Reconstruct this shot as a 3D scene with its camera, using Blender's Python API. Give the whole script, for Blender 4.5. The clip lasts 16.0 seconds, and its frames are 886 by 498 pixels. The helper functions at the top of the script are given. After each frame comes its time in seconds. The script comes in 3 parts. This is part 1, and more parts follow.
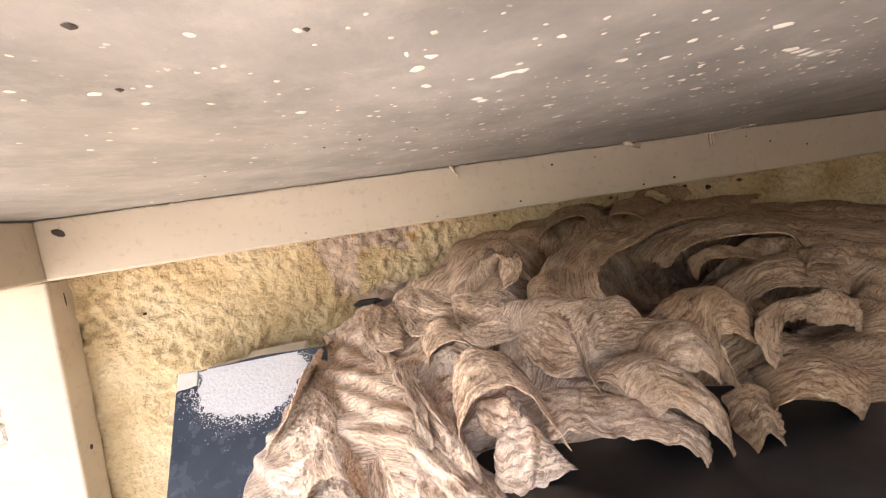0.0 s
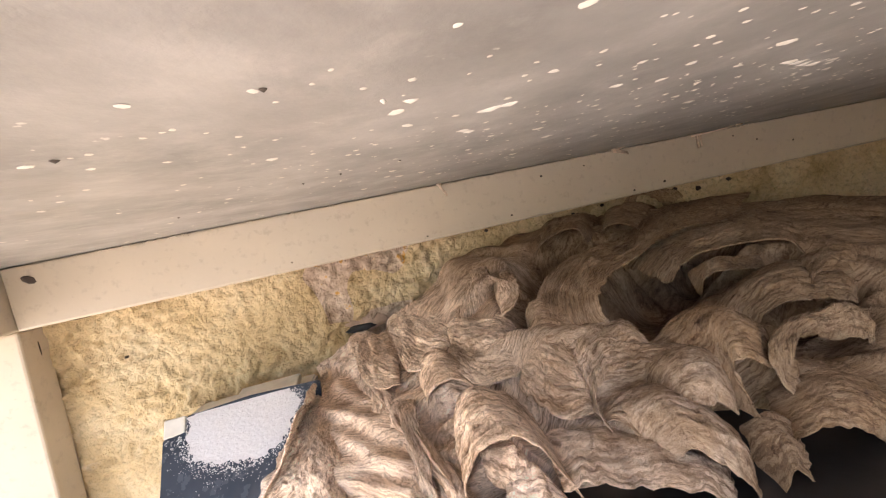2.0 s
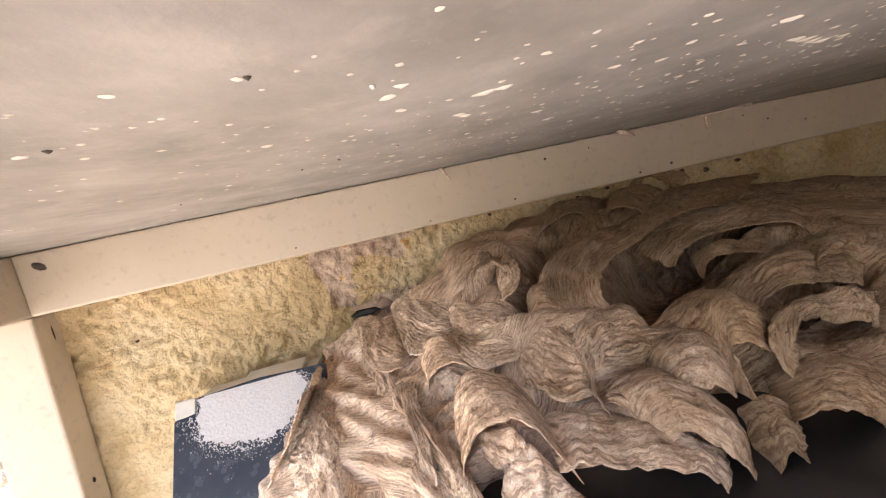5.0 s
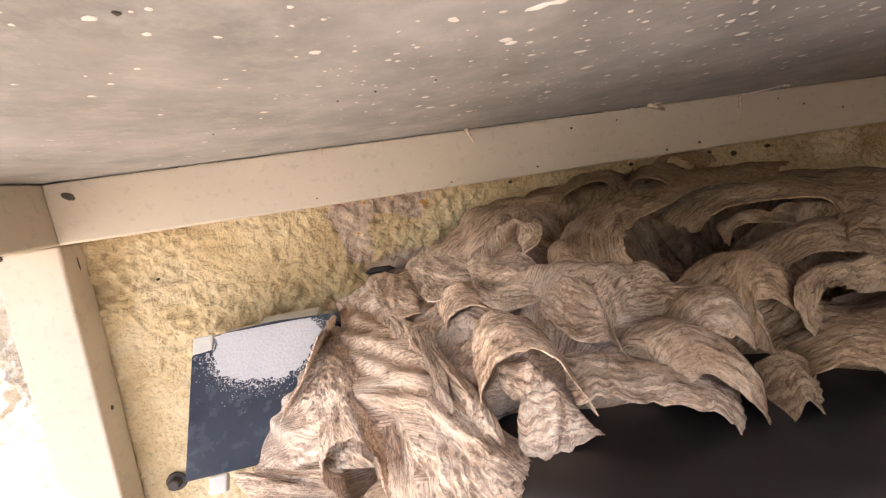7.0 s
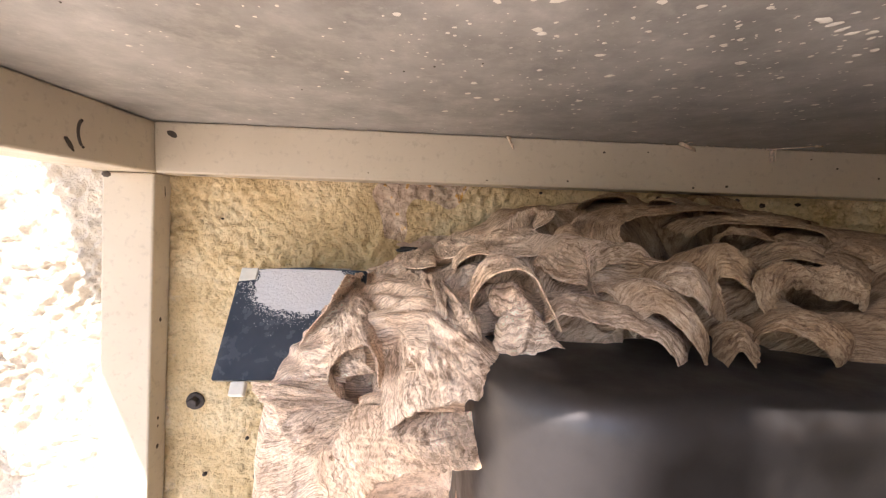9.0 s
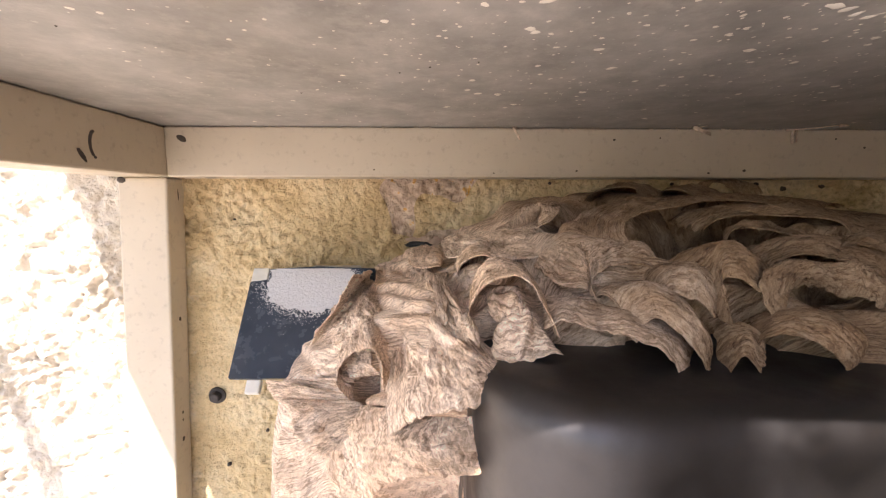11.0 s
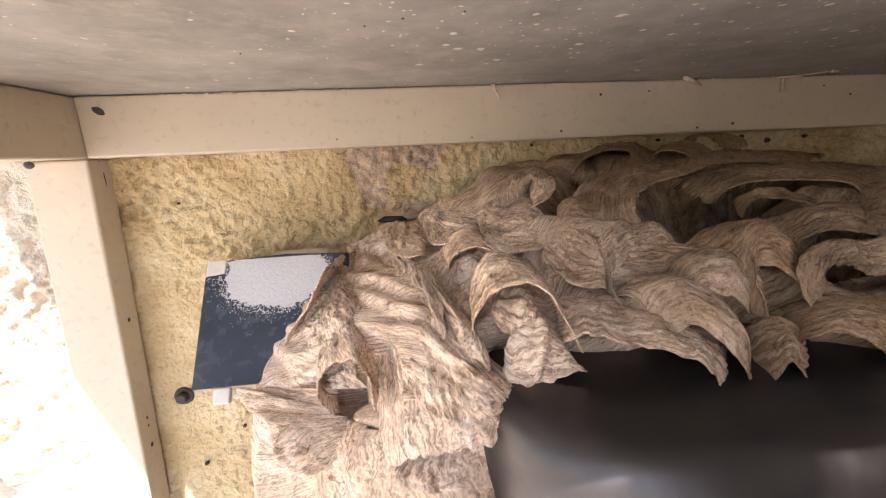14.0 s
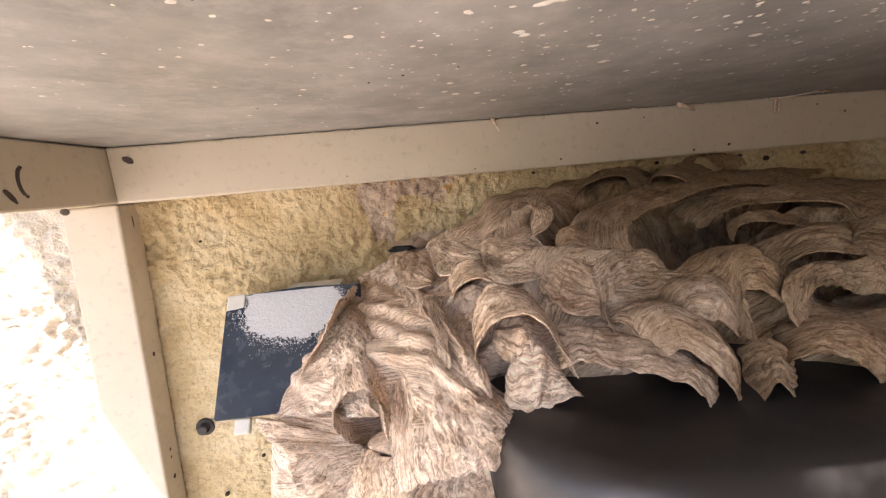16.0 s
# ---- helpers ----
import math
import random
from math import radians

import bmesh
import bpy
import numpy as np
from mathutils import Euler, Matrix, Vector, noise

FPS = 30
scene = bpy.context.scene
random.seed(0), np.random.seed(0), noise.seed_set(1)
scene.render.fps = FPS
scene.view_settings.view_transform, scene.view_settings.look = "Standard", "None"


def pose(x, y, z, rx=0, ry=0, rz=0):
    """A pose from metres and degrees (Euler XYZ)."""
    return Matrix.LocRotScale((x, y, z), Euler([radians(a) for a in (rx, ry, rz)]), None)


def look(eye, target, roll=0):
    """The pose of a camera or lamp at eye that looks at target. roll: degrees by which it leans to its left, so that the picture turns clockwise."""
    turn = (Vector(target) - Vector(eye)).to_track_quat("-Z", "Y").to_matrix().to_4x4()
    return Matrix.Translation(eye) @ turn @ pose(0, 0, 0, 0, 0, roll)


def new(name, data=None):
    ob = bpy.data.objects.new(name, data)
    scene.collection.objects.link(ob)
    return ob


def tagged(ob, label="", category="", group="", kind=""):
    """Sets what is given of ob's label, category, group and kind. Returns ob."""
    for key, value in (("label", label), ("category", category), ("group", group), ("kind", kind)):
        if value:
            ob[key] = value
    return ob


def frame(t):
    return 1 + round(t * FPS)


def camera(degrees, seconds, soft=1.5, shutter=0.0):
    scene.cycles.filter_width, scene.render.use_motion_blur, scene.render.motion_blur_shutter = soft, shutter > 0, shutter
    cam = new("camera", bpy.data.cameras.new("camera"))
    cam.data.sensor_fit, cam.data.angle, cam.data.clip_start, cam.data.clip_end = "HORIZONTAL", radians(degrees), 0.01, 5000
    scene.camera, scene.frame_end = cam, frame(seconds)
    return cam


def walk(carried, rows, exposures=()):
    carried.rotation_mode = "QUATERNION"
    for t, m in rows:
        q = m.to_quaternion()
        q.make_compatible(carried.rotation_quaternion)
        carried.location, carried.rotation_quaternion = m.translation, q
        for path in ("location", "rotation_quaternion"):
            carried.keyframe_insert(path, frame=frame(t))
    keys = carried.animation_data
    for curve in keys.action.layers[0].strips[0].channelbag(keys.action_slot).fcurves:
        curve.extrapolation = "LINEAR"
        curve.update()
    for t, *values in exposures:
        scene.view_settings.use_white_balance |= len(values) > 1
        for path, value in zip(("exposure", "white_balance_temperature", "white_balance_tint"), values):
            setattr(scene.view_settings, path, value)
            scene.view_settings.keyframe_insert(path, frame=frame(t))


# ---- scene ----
cam = camera(95.3, 16.0, 1.2)
PATH = [
    (0, (0.2079, -0.3042, 0.7199), (0.2431, -0.1083, 0.6995), -8.50),
    (0.5, (0.1993, -0.2975, 0.7134), (0.2401, -0.1020, 0.7031), -7.20),
    (1, (0.2060, -0.2977, 0.7231), (0.2487, -0.1026, 0.7121), -8.90),
    (1.5, (0.2090, -0.2943, 0.7258), (0.2505, -0.0992, 0.7110), -10.60),
    (2, (0.2115, -0.2950, 0.7294), (0.2512, -0.0998, 0.7111), -11.80),
    (2.5, (0.2121, -0.2955, 0.7295), (0.2502, -0.1002, 0.7093), -12.30),
    (3, (0.2126, -0.2956, 0.7293), (0.2495, -0.1002, 0.7080), -12.50),
    (3.5, (0.2126, -0.2957, 0.7294), (0.2483, -0.1002, 0.7066), -12.60),
    (6, (0.2150, -0.2956, 0.7293), (0.2475, -0.1002, 0.7016), -11.60),
    (6.5, (0.2094, -0.2999, 0.7191), (0.2404, -0.1046, 0.6895), -10.40),
    (7, (0.2041, -0.2972, 0.7153), (0.2332, -0.1021, 0.6824), -8.40),
    (7.5, (0.2023, -0.3031, 0.7117), (0.2266, -0.1084, 0.6731), -6.40),
    (8, (0.1909, -0.3316, 0.7044), (0.2105, -0.1362, 0.6670), -3.20),
    (8.5, (0.2042, -0.3292, 0.6897), (0.2230, -0.1309, 0.6718), 0.50),
    (9, (0.2045, -0.3334, 0.6821), (0.2182, -0.1345, 0.6665), 1.80),
    (11.5, (0.2127, -0.3328, 0.6915), (0.2144, -0.1343, 0.6673), -0.60),
    (12, (0.2080, -0.3383, 0.6854), (0.2041, -0.1393, 0.6656), -0.60),
    (12.5, (0.2068, -0.3524, 0.6820), (0.1983, -0.1530, 0.6681), -0.10),
    (13, (0.2064, -0.3267, 0.6808), (0.2092, -0.1286, 0.6539), 0.10),
    (13.5, (0.2039, -0.3034, 0.7010), (0.2200, -0.1085, 0.6592), -1.00),
    (14, (0.2048, -0.3029, 0.7027), (0.2253, -0.1093, 0.6569), -2.60),
    (14.5, (0.2083, -0.2992, 0.7061), (0.2298, -0.1058, 0.6597), -3.80),
    (15, (0.2091, -0.3021, 0.7082), (0.2285, -0.1079, 0.6649), -4.50),
    (15.5, (0.2078, -0.3101, 0.7090), (0.2248, -0.1145, 0.6710), -4.80),
    (16, (0.2079, -0.3129, 0.7095), (0.2231, -0.1166, 0.6745), -4.90),
]
EXPOSURES = [(0, 2.25, 6500, 16), (0.6, 2.15, 6500, 16), (1.5, 2.1, 6500, 16), (7, 2, 6500, 17), (9, 1.72, 6500, 17), (12.5, 1.59, 6500, 17), (13.2, 1.57, 6500, 17), (14.2, 1.8, 6500, 16), (16, 1.8, 6500, 16)]
walk(cam, [(t, look(eye, target, roll)) for t, eye, target, roll in PATH], EXPOSURES)


# ---- world, sun, exposure ----
SUN_WAY = Vector((0.363, 0.79, -1.0)).normalized()
world = bpy.data.worlds.new("sky")
scene.world = world
world.use_nodes = True
wn = world.node_tree.nodes
sky = wn.new("ShaderNodeTexSky")
sky.sky_type = "NISHITA"
sky.sun_disc = False
sky.sun_elevation = math.asin(-SUN_WAY.z)
sky.sun_rotation = math.atan2(-SUN_WAY.x, -SUN_WAY.y)
world.node_tree.links.new(sky.outputs[0], wn["Background"].inputs[0])
wn["Background"].inputs[1].default_value = 0.15
sun = new("sun", bpy.data.lights.new("sun", "SUN"))
sun.data.energy, sun.data.angle, sun.data.color = 4.2, radians(0.53), (1.0, 0.93, 0.85)
sun.matrix_world = look((-1, -2, 3), Vector((-1, -2, 3)) + SUN_WAY)


# ---- materials ----
def nodes(name, rough=0.7, metal=0.0):
    m = bpy.data.materials.new(name)
    m.use_nodes = True
    t = m.node_tree
    b = t.nodes["Principled BSDF"]
    b.inputs["Roughness"].default_value, b.inputs["Metallic"].default_value = rough, metal
    return m, t, b


def add(t, kind, **values):
    n = t.nodes.new("ShaderNode" + kind)
    for k, v in values.items():
        n.inputs[k.replace("_", " ")].default_value = v
    return n


def noise_of(t, vec, scale, detail=4.0, rough=0.6, distort=0.0):
    n = add(t, "TexNoise", Scale=scale, Detail=detail, Roughness=rough, Distortion=distort)
    t.links.new(vec, n.inputs["Vector"])
    return n.outputs["Fac"]


def ramp(t, fac, *stops):
    n = t.nodes.new("ShaderNodeValToRGB")
    while len(n.color_ramp.elements) < len(stops):
        n.color_ramp.elements.new(0.5)
    for e, (at, c) in zip(n.color_ramp.elements, stops):
        e.position = at
        e.color = (*c, 1) if len(c) == 3 else c
    t.links.new(fac, n.inputs[0])
    return n.outputs[0]


def mix(t, fac, a, b, blend="MIX"):
    n = t.nodes.new("ShaderNodeMix")
    n.data_type, n.blend_type = "RGBA", blend
    for s, v in ((0, fac), (6, a), (7, b)):
        if isinstance(v, (int, float)):
            n.inputs[s].default_value = v
        elif isinstance(v, tuple):
            n.inputs[s].default_value = (*v, 1)
        else:
            t.links.new(v, n.inputs[s])
    return n.outputs[2]


def bump(t, b, height, strength=0.4, dist=0.001, after=None):
    n = add(t, "Bump", Strength=strength, Distance=dist)
    t.links.new(height, n.inputs["Height"])
    if after is not None:
        t.links.new(after, n.inputs["Normal"])
    t.links.new(n.outputs[0], b.inputs["Normal"])
    return n.outputs[0]


def place_of(t, what="Object"):
    return t.nodes.new("ShaderNodeTexCoord").outputs[what]


def grey(v):
    return (v, v, v)


def painted_metal(name, c, dirt, rough=0.45):
    m, t, b = nodes(name, rough)
    p = place_of(t)
    big = ramp(t, noise_of(t, p, 14, 5), (0.35, grey(0)), (0.75, grey(1)))
    fine = ramp(t, noise_of(t, p, 160, 6), (0.55, grey(0)), (0.72, grey(1)))
    c1 = mix(t, big, c, tuple(v * 0.88 for v in c))
    c2 = mix(t, mix(t, 0.35, grey(0), fine), c1, dirt)
    t.links.new(c2, b.inputs["Base Color"])
    t.links.new(ramp(t, noise_of(t, p, 60), (0.3, grey(rough - 0.12)), (0.7, grey(rough + 0.15))), b.inputs["Roughness"])
    bump(t, b, noise_of(t, p, 220, 3), 0.12, 0.0006)
    return m


def plain(name, c, rough=0.6, metal=0.0, spread=0.25, scale=90, rel=0.3):
    m, t, b = nodes(name, rough, metal)
    p = place_of(t)
    n = noise_of(t, p, scale, 5)
    t.links.new(ramp(t, n, (0.3, tuple(v * (1 - spread) for v in c)), (0.7, tuple(min(1, v * (1 + spread)) for v in c))), b.inputs["Base Color"])
    bump(t, b, n, rel, 0.0008)
    return m


def stucco_material():
    m, t, b = nodes("stucco", 0.92)
    p = place_of(t)
    warm = ramp(t, noise_of(t, p, 22, 6), (0.3, (0.56, 0.41, 0.21)), (0.5, (0.73, 0.57, 0.33)), (0.72, (0.82, 0.69, 0.46)))
    specks = ramp(t, noise_of(t, p, 330, 4), (0.30, grey(0.75)), (0.5, grey(1)))
    c = mix(t, 1.0, warm, specks, "MULTIPLY")
    a = t.nodes.new("ShaderNodeAttribute")
    a.attribute_name = "bare"
    bare = ramp(t, noise_of(t, p, 75, 6), (0.3, (0.36, 0.25, 0.17)), (0.5, (0.64, 0.49, 0.37)), (0.58, (0.76, 0.63, 0.50)), (0.64, (0.74, 0.42, 0.10)))
    edge = t.nodes.new("ShaderNodeMath")
    edge.operation = "ADD"
    t.links.new(a.outputs["Fac"], edge.inputs[0])
    wob = t.nodes.new("ShaderNodeMath")
    wob.operation = "MULTIPLY_ADD"
    t.links.new(noise_of(t, p, 60, 6), wob.inputs[0])
    wob.inputs[1].default_value, wob.inputs[2].default_value = 0.7, -0.35
    t.links.new(wob.outputs[0], edge.inputs[1])
    mask = ramp(t, edge.outputs[0], (0.47, grey(0)), (0.54, grey(1)))
    c = mix(t, mask, c, bare)
    # sunlit paleness of the wall left of the rack, put into the colour
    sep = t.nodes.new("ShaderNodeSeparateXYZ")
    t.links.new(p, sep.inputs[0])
    sun_pale = t.nodes.new("ShaderNodeMath")
    sun_pale.operation = "MULTIPLY_ADD"
    t.links.new(noise_of(t, p, 24, 6), sun_pale.inputs[0])
    sun_pale.inputs[1].default_value = 0.22
    t.links.new(sep.outputs[0], sun_pale.inputs[2])
    c = mix(t, ramp(t, sun_pale.outputs[0], (0.055, grey(1)), (0.085, grey(0))), c, mix(t, 0.5, c, (0.80, 0.78, 0.77)))
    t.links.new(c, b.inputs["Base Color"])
    bump(t, b, noise_of(t, p, 300, 6), 1.0, 0.005)
    return m


def roof_material():
    m, t, b = nodes("sheet_metal", 0.5)
    p = place_of(t)
    c = ramp(t, noise_of(t, p, 26, 7, 0.65), (0.32, (0.22, 0.21, 0.195)), (0.5, (0.30, 0.285, 0.265)), (0.68, (0.40, 0.38, 0.355)))
    cloud = ramp(t, noise_of(t, p, 70, 7, 0.7), (0.5, grey(0)), (0.72, grey(0.4)))
    c = mix(t, cloud, c, (0.58, 0.55, 0.50))
    dots = ramp(t, noise_of(t, p, 260, 3), (0.66, grey(0)), (0.72, grey(1)))
    where = ramp(t, noise_of(t, p, 16, 3), (0.45, grey(0)), (0.6, grey(1)))
    c = mix(t, mix(t, 1.0, dots, where, "MULTIPLY"), c, (0.72, 0.69, 0.62))
    t.links.new(c, b.inputs["Base Color"])
    t.links.new(ramp(t, noise_of(t, p, 30, 5), (0.3, grey(0.28)), (0.7, grey(0.46))), b.inputs["Roughness"])
    bump(t, b, noise_of(t, p, 300, 4), 0.2, 0.0006)
    return m


def paper_material():
    """Chewed wood paper: thin cream, tan and brown growth rings across each shell."""
    m, t, b = nodes("nest_paper", 0.85)
    uv = t.nodes.new("ShaderNodeUVMap").outputs[0]
    p = place_of(t)
    info = t.nodes.new("ShaderNodeObjectInfo").outputs["Random"]
    shift = t.nodes.new("ShaderNodeVectorMath")
    shift.operation = "MULTIPLY_ADD"
    t.links.new(info, shift.inputs[0])
    shift.inputs[1].default_value = (0.8, 0.5, 0)
    t.links.new(uv, shift.inputs[2])
    wander = add(t, "TexNoise", Scale=55.0, Detail=5.0, Roughness=0.65)
    t.links.new(p, wander.inputs["Vector"])
    swirl = t.nodes.new("ShaderNodeVectorMath")
    swirl.operation = "MULTIPLY_ADD"
    t.links.new(wander.outputs["Color"], swirl.inputs[0])
    swirl.inputs[1].default_value = (0.010, 0.010, 0)
    t.links.new(shift.outputs[0], swirl.inputs[2])
    stretch = t.nodes.new("ShaderNodeMapping")
    stretch.inputs["Scale"].default_value = (1.0, 0.30, 1.0)
    t.links.new(swirl.outputs[0], stretch.inputs[0])
    v = stretch.outputs[0]
    bands = noise_of(t, v, 310, 8, 0.72, 0.5)
    fine = noise_of(t, v, 1200, 6, 0.7, 0.4)
    along = t.nodes.new("ShaderNodeMapping")
    along.inputs["Scale"].default_value = (0.2, 1.0, 1.0)
    t.links.new(swirl.outputs[0], along.inputs[0])
    creases = noise_of(t, along.outputs[0], 300, 7, 0.7, 0.5)
    grain = noise_of(t, p, 420, 6, 0.7)
    c = ramp(t, bands, (0.32, (0.13, 0.08, 0.05)), (0.395, (0.42, 0.315, 0.23)), (0.44, (0.76, 0.68, 0.59)), (0.49, (0.86, 0.80, 0.72)), (0.52, (0.52, 0.415, 0.32)), (0.555, (0.86, 0.80, 0.72)), (0.66, (0.92, 0.87, 0.81)))
    c = mix(t, 0.28, c, ramp(t, fine, (0.38, (0.24, 0.17, 0.12)), (0.45, (0.80, 0.72, 0.63)), (0.60, (0.92, 0.87, 0.81))))
    c = mix(t, 0.5, c, ramp(t, creases, (0.34, (0.25, 0.17, 0.12)), (0.42, grey(1.0))), "MULTIPLY")
    c = mix(t, 0.6, c, ramp(t, grain, (0.34, (0.36, 0.28, 0.21)), (0.42, grey(1.0))), "MULTIPLY")
    rings = add(t, "TexWave", Scale=105.0, Distortion=15.0, Detail=6.0, Detail_Roughness=0.68)
    rings.inputs["Detail Scale"].default_value = 1.6
    t.links.new(v, rings.inputs["Vector"])
    ring = rings.outputs["Fac"]
    worn = ramp(t, noise_of(t, p, 65, 5), (0.36, grey(0.18)), (0.60, grey(0.68)))
    c = mix(t, worn, c, ramp(t, ring, (0.08, (0.34, 0.25, 0.18)), (0.35, (0.78, 0.70, 0.61)), (0.6, grey(1.0))), "MULTIPLY")
    tint = ramp(t, info, (0.0, (0.93, 0.86, 0.80)), (0.5, (1.0, 0.95, 0.90)), (1.0, (0.95, 0.85, 0.75)))
    c = mix(t, 1.0, c, tint, "MULTIPLY")
    stain = ramp(t, noise_of(t, p, 42, 8, 0.62, 0.6), (0.36, (0.40, 0.29, 0.20)), (0.46, (0.82, 0.72, 0.61)), (0.56, (1.06, 1.03, 1.0)))
    c = mix(t, 0.55, c, stain, "MULTIPLY")
    # paper browner to the right; lit left and shaded right put into the colour too
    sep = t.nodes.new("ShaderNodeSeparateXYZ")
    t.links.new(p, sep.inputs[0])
    brown_shade = t.nodes.new("ShaderNodeMath")
    brown_shade.operation = "MULTIPLY_ADD"
    t.links.new(noise_of(t, p, 30, 5), brown_shade.inputs[0])
    brown_shade.inputs[1].default_value = 0.16
    t.links.new(sep.outputs[0], brown_shade.inputs[2])
    c = mix(t, ramp(t, brown_shade.outputs[0], (0.31, grey(0)), (0.40, grey(1))), mix(t, 1.0, c, (1.36, 1.32, 1.29), "MULTIPLY"), mix(t, 1.0, c, (0.58, 0.49, 0.375), "MULTIPLY"))
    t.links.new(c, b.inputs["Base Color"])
    n = bump(t, b, ring, 0.4, 0.0008)
    n = bump(t, b, bands, 0.9, 0.0020, n)
    n = bump(t, b, creases, 0.6, 0.0012, n)
    bump(t, b, fine, 0.6, 0.0008, n)
    return m


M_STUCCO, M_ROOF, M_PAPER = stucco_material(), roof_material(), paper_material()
M_FRAME = painted_metal("cream_paint", (0.55, 0.475, 0.365), (0.24, 0.20, 0.16))
M_CABINET = painted_metal("grey_metallic_paint", (0.085, 0.080, 0.080), (0.078, 0.073, 0.072), 0.44)
M_CABINET.node_tree.nodes["Principled BSDF"].inputs["Metallic"].default_value = 0.93
M_GLASS, _t, _b = nodes("blue_black_glass", 0.12)
_p = place_of(_t)
_t.links.new(ramp(_t, noise_of(_t, _p, 50, 5), (0.3, (0.030, 0.042, 0.062)), (0.7, (0.052, 0.066, 0.09))), _b.inputs["Base Color"])
_t.links.new(ramp(_t, noise_of(_t, _p, 120, 5), (0.35, grey(0.16)), (0.7, grey(0.34))), _b.inputs["Roughness"])
M_WHITE = plain("white_plastic", (0.70, 0.67, 0.60), 0.5, spread=0.12)
M_POWDER = plain("white_powder", (0.62, 0.61, 0.62), 1.0, spread=0.05, scale=500, rel=0.8)
M_BLACK = plain("black_plastic_and_cavity", (0.02, 0.02, 0.022), 0.5)
M_DIRT = plain("dark_dirt", (0.07, 0.055, 0.045), 0.95)
M_STRAW = plain("dry_straw", (0.66, 0.53, 0.40), 0.8, scale=300)
M_FLECK = plain("pale_flecks", (0.78, 0.74, 0.66), 0.85, spread=0.1)
M_TIMBER = plain("weathered_timber", (0.20, 0.165, 0.135), 0.85, scale=40)
M_GROUND = plain("pale_paving", (0.60, 0.55, 0.49), 0.9, scale=30)
M_SCREW = plain("rusty_screw", (0.05, 0.042, 0.04), 0.6, 0.4, scale=400)
M_OLD = plain("old_mortar", (0.46, 0.33, 0.25), 0.95, scale=150, rel=0.6)


# ---- mesh helpers ----
def mesh_of(name, verts, faces, material, parent=None, uvs=None, smooth=True, label=""):
    me = bpy.data.meshes.new(name)
    me.from_pydata([tuple(v) for v in verts], [], faces)
    if uvs is not None:
        layer = me.uv_layers.new(name="UVMap")
        idx = np.empty(len(me.loops), dtype=np.int32)
        me.loops.foreach_get("vertex_index", idx)
        layer.data.foreach_set("uv", np.asarray(uvs, dtype=np.float32)[idx].ravel())
    me.polygons.foreach_set("use_smooth", [smooth] * len(me.polygons))
    me.materials.append(material)
    me.update()
    ob = new(name, me)
    ob.parent = parent
    if label:
        tagged(ob, label)
    return ob


def part(name, bm, material, parent=None, label="", smooth=False):
    me = bpy.data.meshes.new(name)
    bm.to_mesh(me)
    bm.free()
    me.polygons.foreach_set("use_smooth", [smooth] * len(me.polygons))
    me.materials.append(material)
    ob = new(name, me)
    ob.parent = parent
    if label:
        tagged(ob, label)
    return ob


def box_bm(lo, hi, bevel=0.0, seg=2, bm=None):
    bm = bm or bmesh.new()
    lo, hi = Vector(lo), Vector(hi)
    made = bmesh.ops.create_cube(bm, size=1.0, matrix=Matrix.LocRotScale((lo + hi) / 2, None, hi - lo))
    if bevel:
        edges = {e for v in made["verts"] for e in v.link_edges}
        bmesh.ops.bevel(bm, geom=list(edges), offset=bevel, segments=seg, profile=0.5, affect="EDGES")
    return bm


def moved(bm, m):
    bmesh.ops.transform(bm, matrix=m, verts=bm.verts)
    return bm


def thing(name, label, category, kind="", group="", at=(0, 0, 0)):
    ob = new(name)
    ob.empty_display_size = 0.02
    ob.location = at
    return tagged(ob, label, category, group, kind)


def grid_faces(nu, nv, offset=0):
    i = np.arange(nu - 1)[:, None] * nv + np.arange(nv - 1)[None, :] + offset
    return np.stack([i, i + nv, i + nv + 1, i + 1], -1).reshape(-1, 4).tolist()


def vnoise(x, y, seed=0):
    """Smooth value noise over two arrays, 0 to 1."""
    xi, yi = np.floor(x).astype(np.int64), np.floor(y).astype(np.int64)
    fx, fy = x - xi, y - yi
    fx, fy = fx * fx * (3 - 2 * fx), fy * fy * (3 - 2 * fy)

    def h(a, b):
        n = (a * 374761393 + b * 668265263 + seed * 974634777) & 0x7FFFFFFF
        n = ((n ^ (n >> 13)) * 1274126177) & 0x7FFFFFFF
        return ((n ^ (n >> 16)) & 0xFFFF) / 65535.0

    return (h(xi, yi) * (1 - fx) + h(xi + 1, yi) * fx) * (1 - fy) + (h(xi, yi + 1) * (1 - fx) + h(xi + 1, yi + 1) * fx) * fy


# ---- large structure ----
WALL_Y, ROOF_Z = 0.028, 0.75
RAIL_H, RAIL_D = 0.04, 0.028


